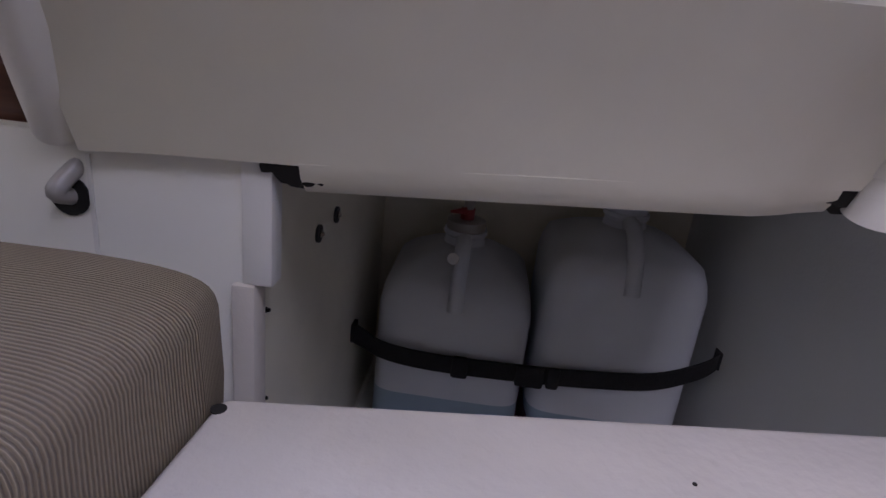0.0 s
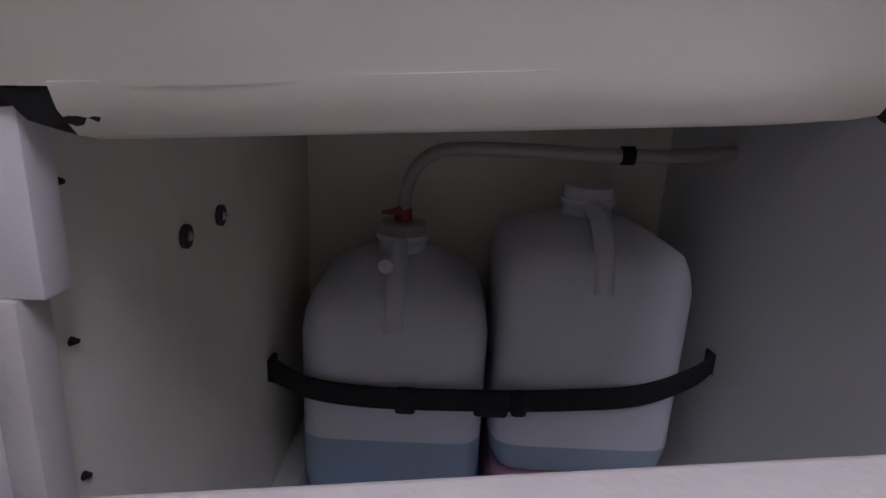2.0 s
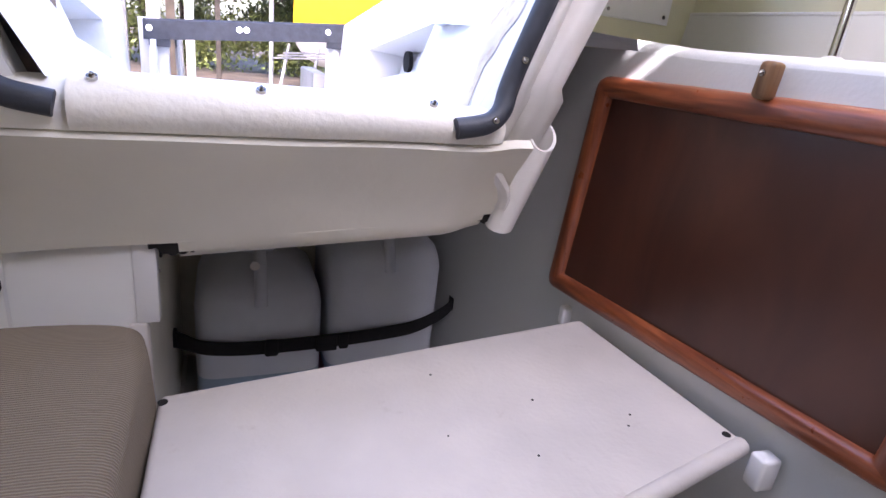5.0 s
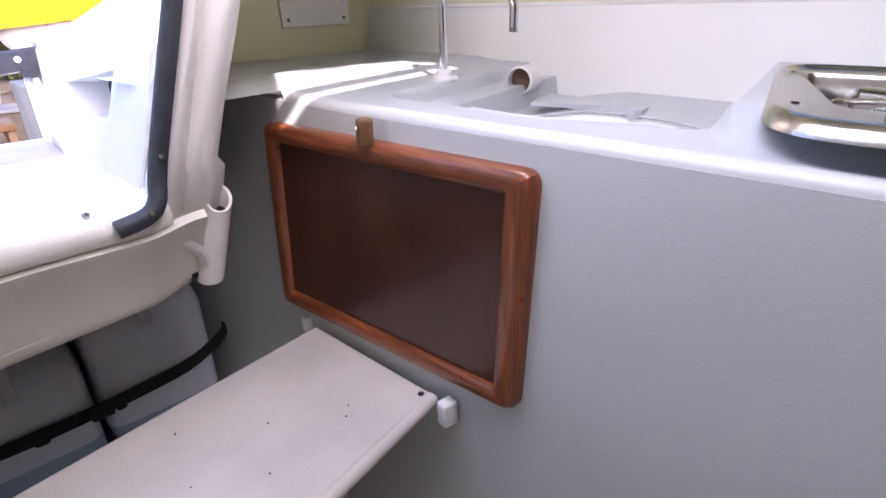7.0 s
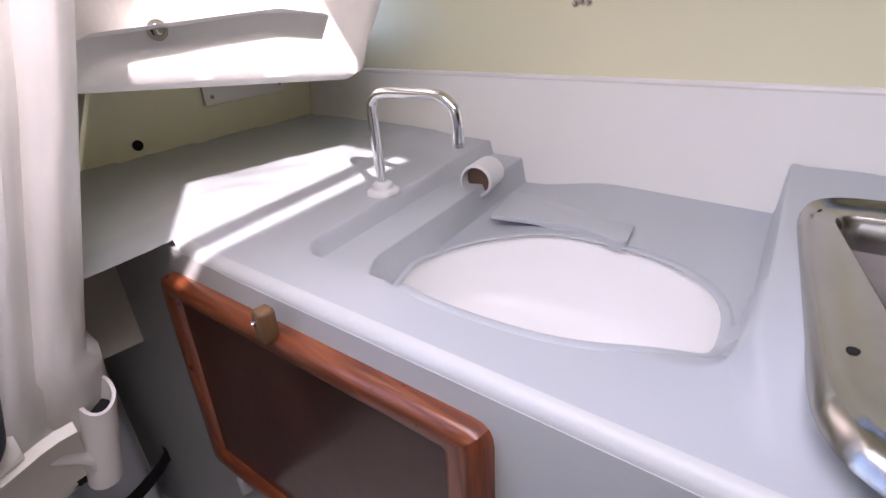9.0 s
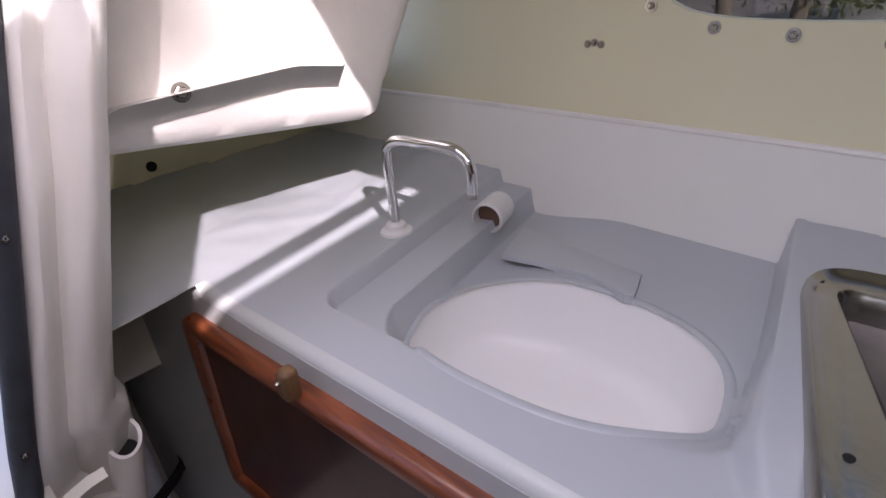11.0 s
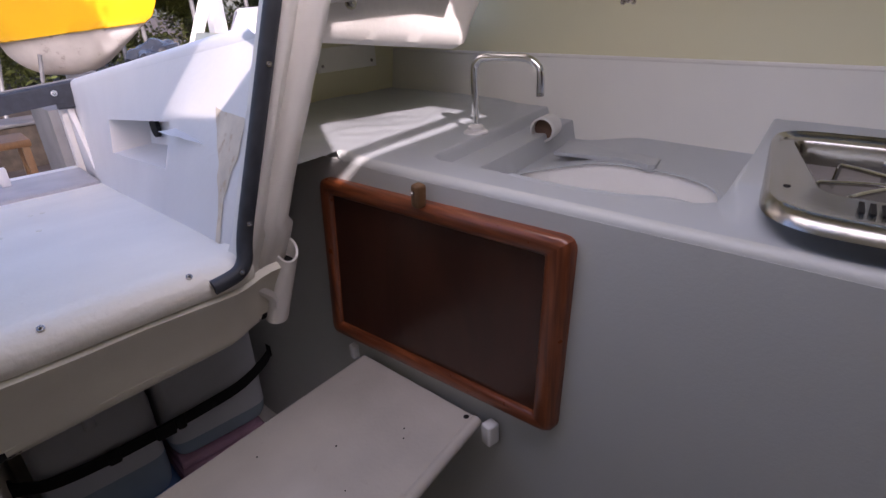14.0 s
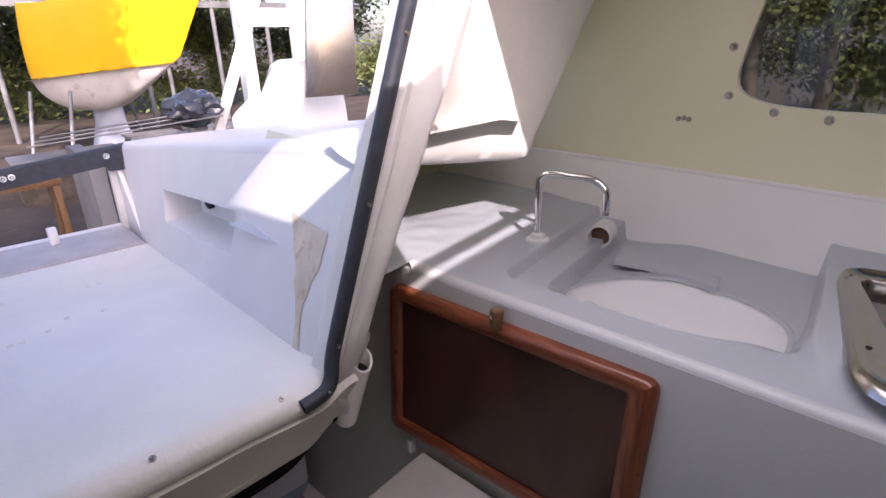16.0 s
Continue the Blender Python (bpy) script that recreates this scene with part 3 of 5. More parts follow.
def galley():
    ob = base("galley_counter", "blue-grey moulded galley counter with a sink well and raised stove platform", "counter", kind="structure")
    us = [-0.098, -0.06, -0.03, 0, 0.0008, 0.002, 0.004, 0.0065, 0.0095, 0.013] + [0.013 + 0.0025 * k for k in range(1, 77)] + [0.203 + 0.005 * k for k in range(1, 66)]
    vs = [-0.85 + 0.02 * k for k in range(24)] + [-0.37 + 0.005 * k for k in range(0, 34)] + [-0.20 + 0.0025 * k for k in range(0, 188)] + [0.27 + 0.005 * k for k in range(0, 51)] + [0.52 + 0.03 * k for k in range(1, 12)]
    bm, roll = bmesh.new(), []
    grid = []
    for v in vs:
        row = []
        for u in us:
            f = sink_f(u, v)
            uu, vv = u, v
            if 0.955 < f < 1.045:
                a, b = u - SINK[0], v - SINK[1]
                uu, vv = SINK[0] + a / f, SINK[1] + b / f
            row.append((bm.verts.new(galley_point(uu, vv, counter_z(uu, vv))), f))
        grid.append(row)
    for va, a, b in zip(vs, grid, grid[1:]):
        for i in range(len(us) - 1):
            q = (a[i], a[i + 1], b[i + 1], b[i])
            if sum(x[1] for x in q) / 4 < 1.0:
                continue
            y = (a[i][0].co.y + b[i][0].co.y) / 2
            if us[i] < 0.0 and va < 0.392:
                continue
            if us[i] < 0.012 and va < 0.392:
                roll.append([tuple(x[0].co) for x in q])
                continue
            if a[i][0].co.x > wall_x(0.85) - 0.002 or y > 0.86:
                continue
            if 0.106 < us[i] < 0.330 and -0.75 < va < -0.250 + 0.211 * (us[i] - 0.118):
                continue
            bm.faces.new([x[0] for x in q])
    loose = [v for v in bm.verts if not v.link_faces]
    bmesh.ops.delete(bm, geom=loose, context="VERTS")
    part("worktop", bm, M_GREY, ob)
    edge = bmesh.new()
    for q in roll:
        edge.faces.new([edge.verts.new(p) for p in q])
    bmesh.ops.remove_doubles(edge, verts=edge.verts[:], dist=0.0002)
    part("front_edge", edge, M_FRONT, ob, "pale grey rolled front edge")
    # white bowl
    angs = [2 * math.pi * k / 72 for k in range(72)]
    rings = []
    for k, z in ((1.004, 0.8275), (0.995, 0.822), (0.985, 0.812), (0.97, 0.79), (0.95, 0.765), (0.915, 0.744), (0.85, 0.730), (0.70, 0.722), (0.4, 0.718), (0.12, 0.716)):
        t = fair((0.8275 - z) / 0.07)
        ring = []
        for a in angs:
            u, v = sink_ring(a, k)
            rim = counter_z(*sink_ring(a)) - 0.0015
            ring.append(galley_point(u, v, (rim + z - 0.8275) * (1 - t) + z * t))
        rings.append(ring)
    bm = loft(rings, True, False)
    bm.faces.new([v for v in bm.verts][-72:])
    bowl = part("sink_bowl", bm, M_BASIN, ob, "glossy white oval sink bowl")
    p = galley_point(0.385, -0.1735, 0.852)
    part("slot", box(p.x - 0.0010, p.x + 0.0010, p.y - 0.010, p.y + 0.0005, p.z - 0.008, p.z + 0.010, 0.001), M_DARK, ob, "dark slot in the plinth side")
    rim = [galley_point(*sink_ring(a), counter_z(*sink_ring(a)) - 0.0005) for a in angs]
    rings = []
    for i, p in enumerate(rim):
        t = (rim[(i + 1) % 72] - rim[i - 1]).normalized()
        side = t.cross(Vector((0, 0, 1))).normalized()
        rings.append([p + side * (0.0052 * math.cos(q)) + Vector((0, 0, 0.0018 * math.sin(q))) for q in (2 * math.pi * k / 8 for k in range(8))])
    part("sink_rim", loft(rings, True, False, path_closed=True), M_GREY, ob, "rounded rim of the sink")
    # small cover flush beside the bowl
    poly = [(0.305, 0.140), (0.314, 0.085), (0.312, 0.020), (0.293, -0.030), (0.296, -0.037), (0.300, -0.040), (0.352, -0.034), (0.395, 0.150)]
    rings = []
    for k, low in ((1.0, True), (1.0, False), (0.97, False)):
        rings.append([galley_point(0.335 + (u - 0.335) * k, 0.05 + (v - 0.05) * k, 0.822 if low else 0.8265 + 0.0065 * fair((0.375 - u) / 0.07) * fair((0.10 - v) / 0.12) + (0.001 if k < 1 else 0)) for u, v in poly])
    part("cover_plate", loft(rings), M_GREY, ob, "raised grey plate beside the sink")
    return ob


galley()


def cabinet_front():
    ob = base("galley_front", "smooth pale grey galley front", "cabinet", kind="structure")
    rows = []
    for k in range(31):
        y = -0.86 + (0.955 + 0.86) * k / 30
        top = min(counter_z(0.0, y), 0.853) + 0.002
        rows.append([(front_x(y) + dx, y, z) for dx, z in ((0.0, 0.05), (0.0, 0.30), (0.0, 0.55), (0.0, 0.75), (0.0, top), (0.025, top), (0.025, 0.05))])
    part("front_wall", loft(rows, True), M_FRONT, ob)
    return ob


cabinet_front()


def rounded(corners, r, n=5):
    """Corners in (y, z) with rounded tips; n points a corner."""
    out = []
    m = len(corners)
    for i in range(m):
        p, a, b = Vector(corners[i]), Vector(corners[i - 1]), Vector(corners[(i + 1) % m])
        pa, pb = p + (a - p).normalized() * r, p + (b - p).normalized() * r
        for k in range(n):
            t = k / (n - 1)
            out.append((1 - t) ** 2 * pa + 2 * t * (1 - t) * p + t * t * pb)
    return out


def locker_door():
    ob = base("locker_door", "closed mahogany locker door with a rounded frame on the galley front", "door", (0.39, 0.2, 0.66))
    outer = rounded([(0.434, 0.822), (-0.036, 0.828), (-0.020, 0.538), (0.458, 0.515)], 0.018)
    inner = rounded([(0.407, 0.796), (-0.001, 0.800), (0.011, 0.560), (0.430, 0.543)], 0.003)
    at = lambda p, off: (front_x(p.x) - off, p.x, p.y)
    prof = ((0.0, 0.0), (0.0, 0.010), (0.10, 0.0155), (0.28, 0.018), (0.72, 0.018), (0.90, 0.0155), (1.0, 0.012), (1.0, 0.003))
    n = 5
    names = ("top_rail", "side_stile", "bottom_rail", "side_stile")
    for side in range(4):
        ids = [(side * n + k) % 20 for k in range(2, 5)] + [((side + 1) * n + k) % 20 for k in range(0, 3)]
        rings = [[at(outer[i].lerp(inner[i], t), off) for t, off in prof] for i in ids]
        part(names[side], loft(rings, True), M_STILE if side % 2 else M_FRAME, ob)
    field = [at(p, 0.003) for p in inner]
    part("panel", prism(field, (-0.005, 0, 0)), M_PANEL, ob, "dark brown varnished plywood panel")
    bm = box(-0.009, 0.009, -0.0085, 0.0085, -0.019, 0.015, 0.005, segments=3)
    bmesh.ops.transform(bm, matrix=pose(front_x(0.195) - 0.02, 0.195, 0.840, 4, 0, 0), verts=bm.verts[:])
    knob = part("turn_button", bm, M_BUTTON, ob, "small brown wooden turn button")
    part("screw", bolt((front_x(0.195) - 0.0302, 0.195, 0.844), (-1, 0, 0), 0.003), M_STEEL, knob)
    return ob


locker_door()


def faucet():
    ob = base("faucet", "chrome swan-neck galley faucet on a white flange", "faucet", (0.64, 0.318, 0.862))
    b = Vector((0.640, 0.318, 0.862))
    part("flange", tube([b, b + Vector((0, 0, 0.003)), b + Vector((0, 0, 0.006))], [0.022, 0.021, 0.016], 20), M_PLASTIC, ob, "white plastic flange")
    part("collar", tube([b + Vector((0, 0, z)) for z in (0.005, 0.012, 0.015)], [0.014, 0.013, 0.009], 16), M_PLASTIC, ob, "white collar nut")
    e = Vector((0.656, 0.192, 0.862))
    pts = [b + Vector((0, 0, 0.01)), b + Vector((0, 0, 0.05)), b + Vector((0, 0, 0.103)), b.lerp(e, 0.04) + Vector((0, 0, 0.117)), b.lerp(e, 0.17) + Vector((0, 0, 0.126)),
           b.lerp(e, 0.5) + Vector((0, 0, 0.127)), b.lerp(e, 0.80) + Vector((0, 0, 0.126)), b.lerp(e, 0.95) + Vector((0, 0, 0.116)), e + Vector((0, 0, 0.103)), e + Vector((0, 0, 0.076))]
    part("spout", tube(curve(pts, 5), 0.0062, 14), M_CHROME, ob)
    part("spout_tip", tube([e + Vector((0, 0, 0.085)), e + Vector((0, 0, 0.070))], 0.0058, 14), M_STEEL, ob)


faucet()


def stub_pipe():
    """A short white pipe elbow left at the back of the worktop."""
    ob = base("pipe_elbow", "short white plastic pipe elbow lying on the worktop", "pipe", (0.78, 0.27, 0.86))
    c = galley_point(0.378, 0.190, 0.850)
    d = Vector((-0.90, -0.30, 0.02)).normalized()
    a = Vector((-0.30, 0.90, 0)).normalized()
    b = d.cross(a).normalized()
    rings = []
    for t, r in ((0.0, 0.022), (0.05, 0.023), (0.052, 0.0195), (0.0, 0.019)):
        rings.append([c - d * 0.02 + d * t + (a * math.cos(q) + b * math.sin(q)) * r for q in (2 * math.pi * k / 20 for k in range(20))])
    part("pipe", loft(rings, True, False, path_closed=True), M_PLASTIC, ob)
    part("inside", disc(c + d * 0.012, d, 0.019, 0.004), M_BROWNPLY, ob, "brown inside of the pipe")


stub_pipe()


def stove():
    ob = base("stove", "stainless inset spirit stove with a wire pot stand", "stove", galley_point(0.25, -0.5, 0.876))
    z0 = 0.885
    cs = [(0.018, -0.212), (0.352, -0.186), (0.352, -0.78), (0.018, -0.78)]
    outer = rounded(cs, 0.06, 9)
    inner = rounded([(0.118, -0.256), (0.322, -0.213), (0.322, -0.74), (0.118, -0.74)], 0.022, 9)
    pt = lambda p, z: galley_point(p.x, p.y, z)
    rings = [[pt(p.lerp(q, t), z) for p, q in zip(outer, inner)] for t, z in ((-0.12, z0 - 0.003), (-0.08, z0 + 0.005), (0.02, z0 + 0.010), (0.15, z0 + 0.008), (0.3, z0 + 0.004), (0.9, z0 + 0.003), (1.0, z0 - 0.002), (1.04, z0 - 0.020), (1.10, z0 - 0.03))]
    part("surround", loft(rings, True, False), M_STEEL, ob, "pressed stainless surround with a rolled edge")
    pan = [[pt(p.lerp(Vector((0.24, -0.5)), t), z) for p in inner] for t, z in ((-0.09, z0 - 0.026), (0.03, z0 - 0.068), (0.2, z0 - 0.072), (0.9, z0 - 0.073))]
    part("pan", loft(pan, True, True), M_PAN, ob, "stainless burner pan")
    # slots in the front of the surround
    for k in range(6):
        v = -0.282 - 0.0086 * k
        bm = prism([galley_point(0.062, v, z0 + 0.0042), galley_point(0.062, v - 0.0045, z0 + 0.0042), galley_point(0.092, v - 0.0045, z0 + 0.0042), galley_point(0.092, v, z0 + 0.0042)], (0, 0, 0.0015))
        part("vent_slot", bm, M_DARK, ob, "dark vent slot")
    for u, v in ((0.112, -0.222), (0.324, -0.201)):
        part("screw_hole", disc(galley_point(u, v, z0 + 0.003), (0, 0, 1), 0.0035, 0.0015), M_DARK, ob, "dark screw hole")
    # burner
    c = galley_point(0.185, -0.330, z0 - 0.072)
    part("burner", tube([c, c + Vector((0, 0, 0.012)), c + Vector((0, 0, 0.014))], [0.044, 0.042, 0.032], 24), M_STEEL, ob, "round burner")
    part("burner_mouth", disc(c + Vector((0, 0, 0.014)), (0, 0, 1), 0.030, 0.001, 20), M_DARK, ob, "dark burner mouth")
    # wire pot stand
    for k in range(4):
        q = math.radians(45 + 90 * k)
        d = Vector((math.cos(q), math.sin(q), 0))
        s = Vector((-d.y, d.x, 0))
        pts = [c + d * 0.082 + s * 0.034 + Vector((0, 0, 0.003)), c + d * 0.080 + s * 0.026 + Vector((0, 0, 0.066)), c + d * 0.074 + s * 0.022 + Vector((0, 0, 0.073)), c + d * 0.030 + s * 0.006 + Vector((0, 0, 0.073)),
               c + d * 0.024 + Vector((0, 0, 0.071)), c + d * 0.030 - s * 0.006 + Vector((0, 0, 0.073)), c + d * 0.074 - s * 0.022 + Vector((0, 0, 0.073)), c + d * 0.080 - s * 0.026 + Vector((0, 0, 0.066)), c + d * 0.082 - s * 0.034 + Vector((0, 0, 0.003))]
        part("pot_wire", tube(curve(pts, 3), 0.0026, 8), M_CHROME, ob, "bent chrome wire of the pot stand")


stove()

# wall behind the aft shelf, with a screwed plate and a dark hole
bw = base("wall_aft_shelf", "cream painted wall at the back of the galley shelf", "wall", kind="structure")
part("backing", box(0.388, 0.92, 0.86, 0.885, 0.84, 1.02), M_CREAM, bw)
top = loft([[(x, y, 1.045 - 0.10 * (y - 0.40)) for x in (0.392, 0.55, 0.69 + 0.46 * (y - 0.40))] for y in (0.40, 0.60, 0.872)], False)
thicken(top, 0.008, (0.5, 0.6, 0.9))
part("shelf_top", top, M_CREAM, bw, "cream painted underside of the side deck")
side = loft([[(0.302 + 0.46 * (z - 0.87) + 0.05 * (y - 0.4), y, z) for z in (0.85, 0.95, 1.04)] for y in (0.42, 0.64, 0.862)], False)
thicken(side, 0.004, (0.7, 0.6, 0.95))
back = prism([(0.280, 0.640, 0.640), (0.412, 0.640, 0.640), (0.412, 0.640, 0.851), (0.280, 0.640, 0.851)], (0, 0.012, 0))
part("return_wall", back, M_LOCKER, bw, "dim painted return under the shelf")
part("side_backing", side, M_CREAM, bw, "cream painted side of the shelf")
part("hole", disc((0.524, 0.861, 0.888), (0, -1, 0), 0.0095, 0.003), M_DARK, bw, "dark round hole")
plate = part("plate", box(0.66, 0.835, 0.850, 0.859, 0.930, 0.985, 0.002), M_HULL, bw, "white screwed cover plate")
for x in (0.675, 0.82):
    part("screw", bolt((x, 0.850, 0.945), (0, -1, 0), 0.004), M_STEEL, plate)
fitting = base("wall_fitting", "small stainless eye fitting screwed to the cabin side", "fitting", (0.93, 0.205, 1.059))
for k in (-1, 0, 1):
    part("eye", bolt((wall_x(1.059) - 0.003, 0.205 + 0.010 * k, 1.059 - 0.002 * abs(k)), (-1, 0, 0), 0.0050), M_STEEL, fitting)


# ---- step, cushion, water locker ----
def step_board():
    ob = base("step_board", "scuffed white companionway step board with a rounded front edge", "step", (0.14, 0.2, 0.48))
    a, b, c, d = (-0.133, 0.297), (0.390, 0.374), (0.410, 0.110), (-0.139, -0.012)
    bm = prism([(*p, 0.474) for p in (a, b, c, d)], (0, 0, 0.025), 0.007, 3)
    part("board", bm, M_STEP, ob)
    e0, e1 = Vector((d[0], d[1], 0.492)), Vector((c[0] - 0.004, c[1], 0.492))
    part("edge_lip", tube([e0, e0.lerp(e1, 0.5), e1], 0.0095, 12), M_STEP, ob, "rounded front lip of the step")
    rnd = random.Random(9)
    for k in range(7):
        t, w = rnd.uniform(0.08, 0.92), rnd.uniform(0.25, 0.85)
        p = Vector((*d, 0.4985)).lerp(Vector((*c, 0.4985)), t).lerp(Vector((*a, 0.4985)).lerp(Vector((*b, 0.4985)), t), w)
        part("dirt_speck", disc(p, (0, 0, 1), rnd.uniform(0.0008, 0.0018), 0.0012, 7), M_DARK, ob, "small dark speck")
    for p in ((-0.128, 0.284), (0.396, 0.121)):
        part("screw_hole", disc((*p, 0.4985), (0, 0, 1), 0.0045, 0.0012), M_DARK, ob, "dark counterbored screw hole")
    for p, s in (((0.408, 0.084), 0.8), ((0.394, 0.414), 0.62)):
        bm = box(-0.014 * s, 0.014 * s, -0.012 * s, 0.012 * s, -0.024 * s, 0.022 * s, 0.004, segments=3)
        bmesh.ops.transform(bm, matrix=pose(p[0] + 0.001, p[1], 0.478 + (0.006 if s < 1 else 0), 0, 0, -6), verts=bm.verts[:])
        part("bracket", bm, M_PLASTIC, ob, "white plastic bracket on the galley front")


step_board()


def cushion():
    bm = bmesh.new()
    x0, x1, y0, y1, z0, z1 = -0.95, -0.136, -1.2, 0.318, 0.43, 0.570
    uv = bm.loops.layers.uv.new("weave")
    # profile round the cushion: superellipse section lofted along y
    ys = [y0 + (y1 - y0) * k / 40 for k in range(41)]
    rows = []
    for y in ys:
        end = min(1.0, min(y1 - y, y - y0) / 0.02)
        pinch = 0.004 * (1 - end)
        row = []
        for k in range(40):
            a = 2 * math.pi * k / 40
            c, s = math.cos(a), math.sin(a)
            ex = 0.12
            x = (x0 + x1) / 2 + math.copysign(abs(c) ** ex, c) * ((x1 - x0) / 2 - pinch * 2)
            z = (z0 + z1) / 2 + math.copysign(abs(s) ** (ex * 1.6), s) * ((z1 - z0) / 2 - pinch)
            z += 0.004 * noise.noise((x * 6, y * 6, 1)) if s > 0 else 0
            x += 0.006 * noise.noise((y * 7, z * 7, 2)) if c > 0 else 0
            row.append((x, y, z))
        rows.append(row)
    loft(rows, True, True, bm)
    bm.normal_update()
    for f in bm.faces:
        flat = abs(f.normal.y) > 0.7
        for lp in f.loops:
            v = lp.vert.co
            lp[uv].uv = (v.x * 1.0, v.z) if flat else (v.y, v.x + v.z)
    thing("bunk_cushion", bm, M_CLOTH, "beige ribbed fabric bunk cushion", "cushion")


cushion()
thing("bunk_base", box(-0.98, -0.146, -1.3, 0.37, 0.05, 0.43, 0.004), M_HULL, "white painted bunk base under the cushion", "bunk", kind="structure")


def locker():
    ob = base("water_locker", "dim painted locker under the bridge deck", "locker", kind="structure")
    part("side_wall", box(-0.20, -0.158, 0.40, 1.06, 0.0, 0.64), M_LOCKER, ob)
    part("back_wall", box(-0.20, 0.42, 0.955, 0.985, 0.0, 0.648), M_LOCKER, ob)
    part("locker_floor", box(-0.20, 0.42, 0.36, 1.03, 0.0, 0.112), M_HULL, ob)
    part("locker_top", box(-0.20, 0.285, 0.46, 1.03, 0.628, 0.64), M_LOCKER, ob)
    # white front left of the opening with its jamb, and the hole for the hose
    part("front_panel", box(-0.98, -0.158, 0.385, 0.405, 0.05, 0.622), M_HULL, ob, "white painted front beside the locker opening")
    part("jamb", box(-0.158, -0.136, 0.382, 0.402, 0.530, 0.632, 0.002), M_GEL, ob, "white jamb strip")
    part("raw_edge", box(-0.166, -0.148, 0.380, 0.403, 0.10, 0.530, 0.003), M_STEP, ob, "rough cut edge of the opening")
    part("seam", box(-0.2665, -0.2635, 0.3835, 0.386, 0.44, 0.610), M_GEL, ob, "narrow batten")
    part("fillet", tube([(-0.150, 0.45, 0.118), (-0.150, 0.98, 0.118)], 0.03, 8), M_HULL, ob, "white glassed-in fillet")
    for y, z in ((0.562, 0.513), (0.629, 0.515)):
        bm = tube([(-0.159, y, z), (-0.155, y, z)], 0.0095, 16)
        w = part("washer", bm, M_RUBBER, ob, "dark washer")
        part("bolt", bolt((-0.155, y, z), (1, 0, 0), 0.0045), M_STEEL, w)
    for y, z in ((0.43, 0.575), (0.425, 0.49), (0.42, 0.41)):
        part("screw_point", tube([(-0.159, y, z), (-0.154, y + 0.001, z)], [0.0032, 0.0012], 8), M_DARK, ob, "dark screw point")


locker()


def rounded_square(cx, cy, hx, hy, e, n=40):
    out = []
    for k in range(n):
        a = 2 * math.pi * k / n
        c, s = math.cos(a), math.sin(a)
        out.append((cx + math.copysign(abs(c) ** e, c) * hx, cy + math.copysign(abs(s) ** e, s) * hy))
    return out


def jug(at, h, level, cap, square, label):
    """A square water jug: body, water-filled lower part, sloping shoulders, neck, handle, cap."""
    ob = base("water_jug", label, "jug", at, group="water jugs")
    x, y, z = at
    def ring(hx, e, zz, dy=0.0):
        return [(px, py, zz) for px, py in rounded_square(x, y + dy, hx, hx, e)]
    w = 0.1125
    low = [(0.090, 0.0), (0.103, 0.006), (0.109, 0.020), (w, 0.045), (w, max(level, 0.046))]
    part("filled_base", loft([ring(r, 0.27, z + t) for r, t in low]), M_WATER, ob, "lower part with water standing behind the plastic")
    high = [(w, max(level, 0.046)), (w, h * 0.55), (w, h * (0.62 + square)), (w - 0.003, h * (0.68 + square)), (w - 0.009, h * (0.73 + square)), (w - 0.022, h * (0.785 + 0.6 * square)), (w - 0.046, h * (0.835 + 0.4 * square)), (0.052, h * 0.88), (0.033, h * 0.90)]
    part("body", loft([ring(r, 0.27 + 0.6 * max(0, (t / h - 0.70)), z + t) for r, t in high]), M_JUG, ob)
    part("neck", tube([(x, y, z + h * t) for t in (0.90, 0.93, 0.945, 0.96)], [0.032, 0.030, 0.034, 0.033], 20), M_JUG, ob)
    part("cap", tube([(x, y, z + h * t) for t in (0.96, 1.0, 1.005)], [0.030, 0.030, 0.026], 20), M_HOSE if cap else M_JUG, ob, "screw cap")
    f = -1
    pts = [(x, y + f * 0.030, z + h * 0.93), (x, y + f * 0.055, z + h * 0.925), (x, y + f * 0.080, z + h * 0.885), (x, y + f * 0.100, z + h * 0.81), (x, y + f * 0.112, z + h * 0.70)]
    part("handle", tube(curve(pts, 5), 0.0115, 12), M_JUG, ob, "moulded carrying handle")
    return ob


jug((-0.012, 0.852, 0.116), 0.350, 0.102, True, 0.05, "translucent white water jug, part full, with a hose on its cap")
jug((0.222, 0.852, 0.174), 0.350, 0.02, False, 0.08, "translucent white water jug standing on a folded pink cloth")
part("vent_cap", tube([(-0.022, 0.750, 0.436), (-0.023, 0.740, 0.440)], 0.0080, 12), M_PLASTIC, bpy.data.objects["water_jug"], "white vent cap")

fold = base("folded_cloth", "pink cloth folded in layers under a jug", "cloth", (0.24, 0.86, 0.036))
for k in range(3):
    bm = box(0.108 + 0.004 * k, 0.325 - 0.008 * k, 0.725 + 0.005 * k, 0.94, 0.118 + 0.0185 * k, 0.136 + 0.0185 * k, 0.006, segments=3)
    for v in bm.verts:
        v.co.z += 0.003 * noise.noise((v.co.x * 20, v.co.y * 20, k))
    part("layer", bm, M_PINK, fold)
bm = box(-0.135, 0.20, 0.68, 0.95, 0.1125, 0.1165, 0.0015)
thing("blue_mat", bm, M_BLUE, "thin blue cloth on the locker floor under a jug", "mat")


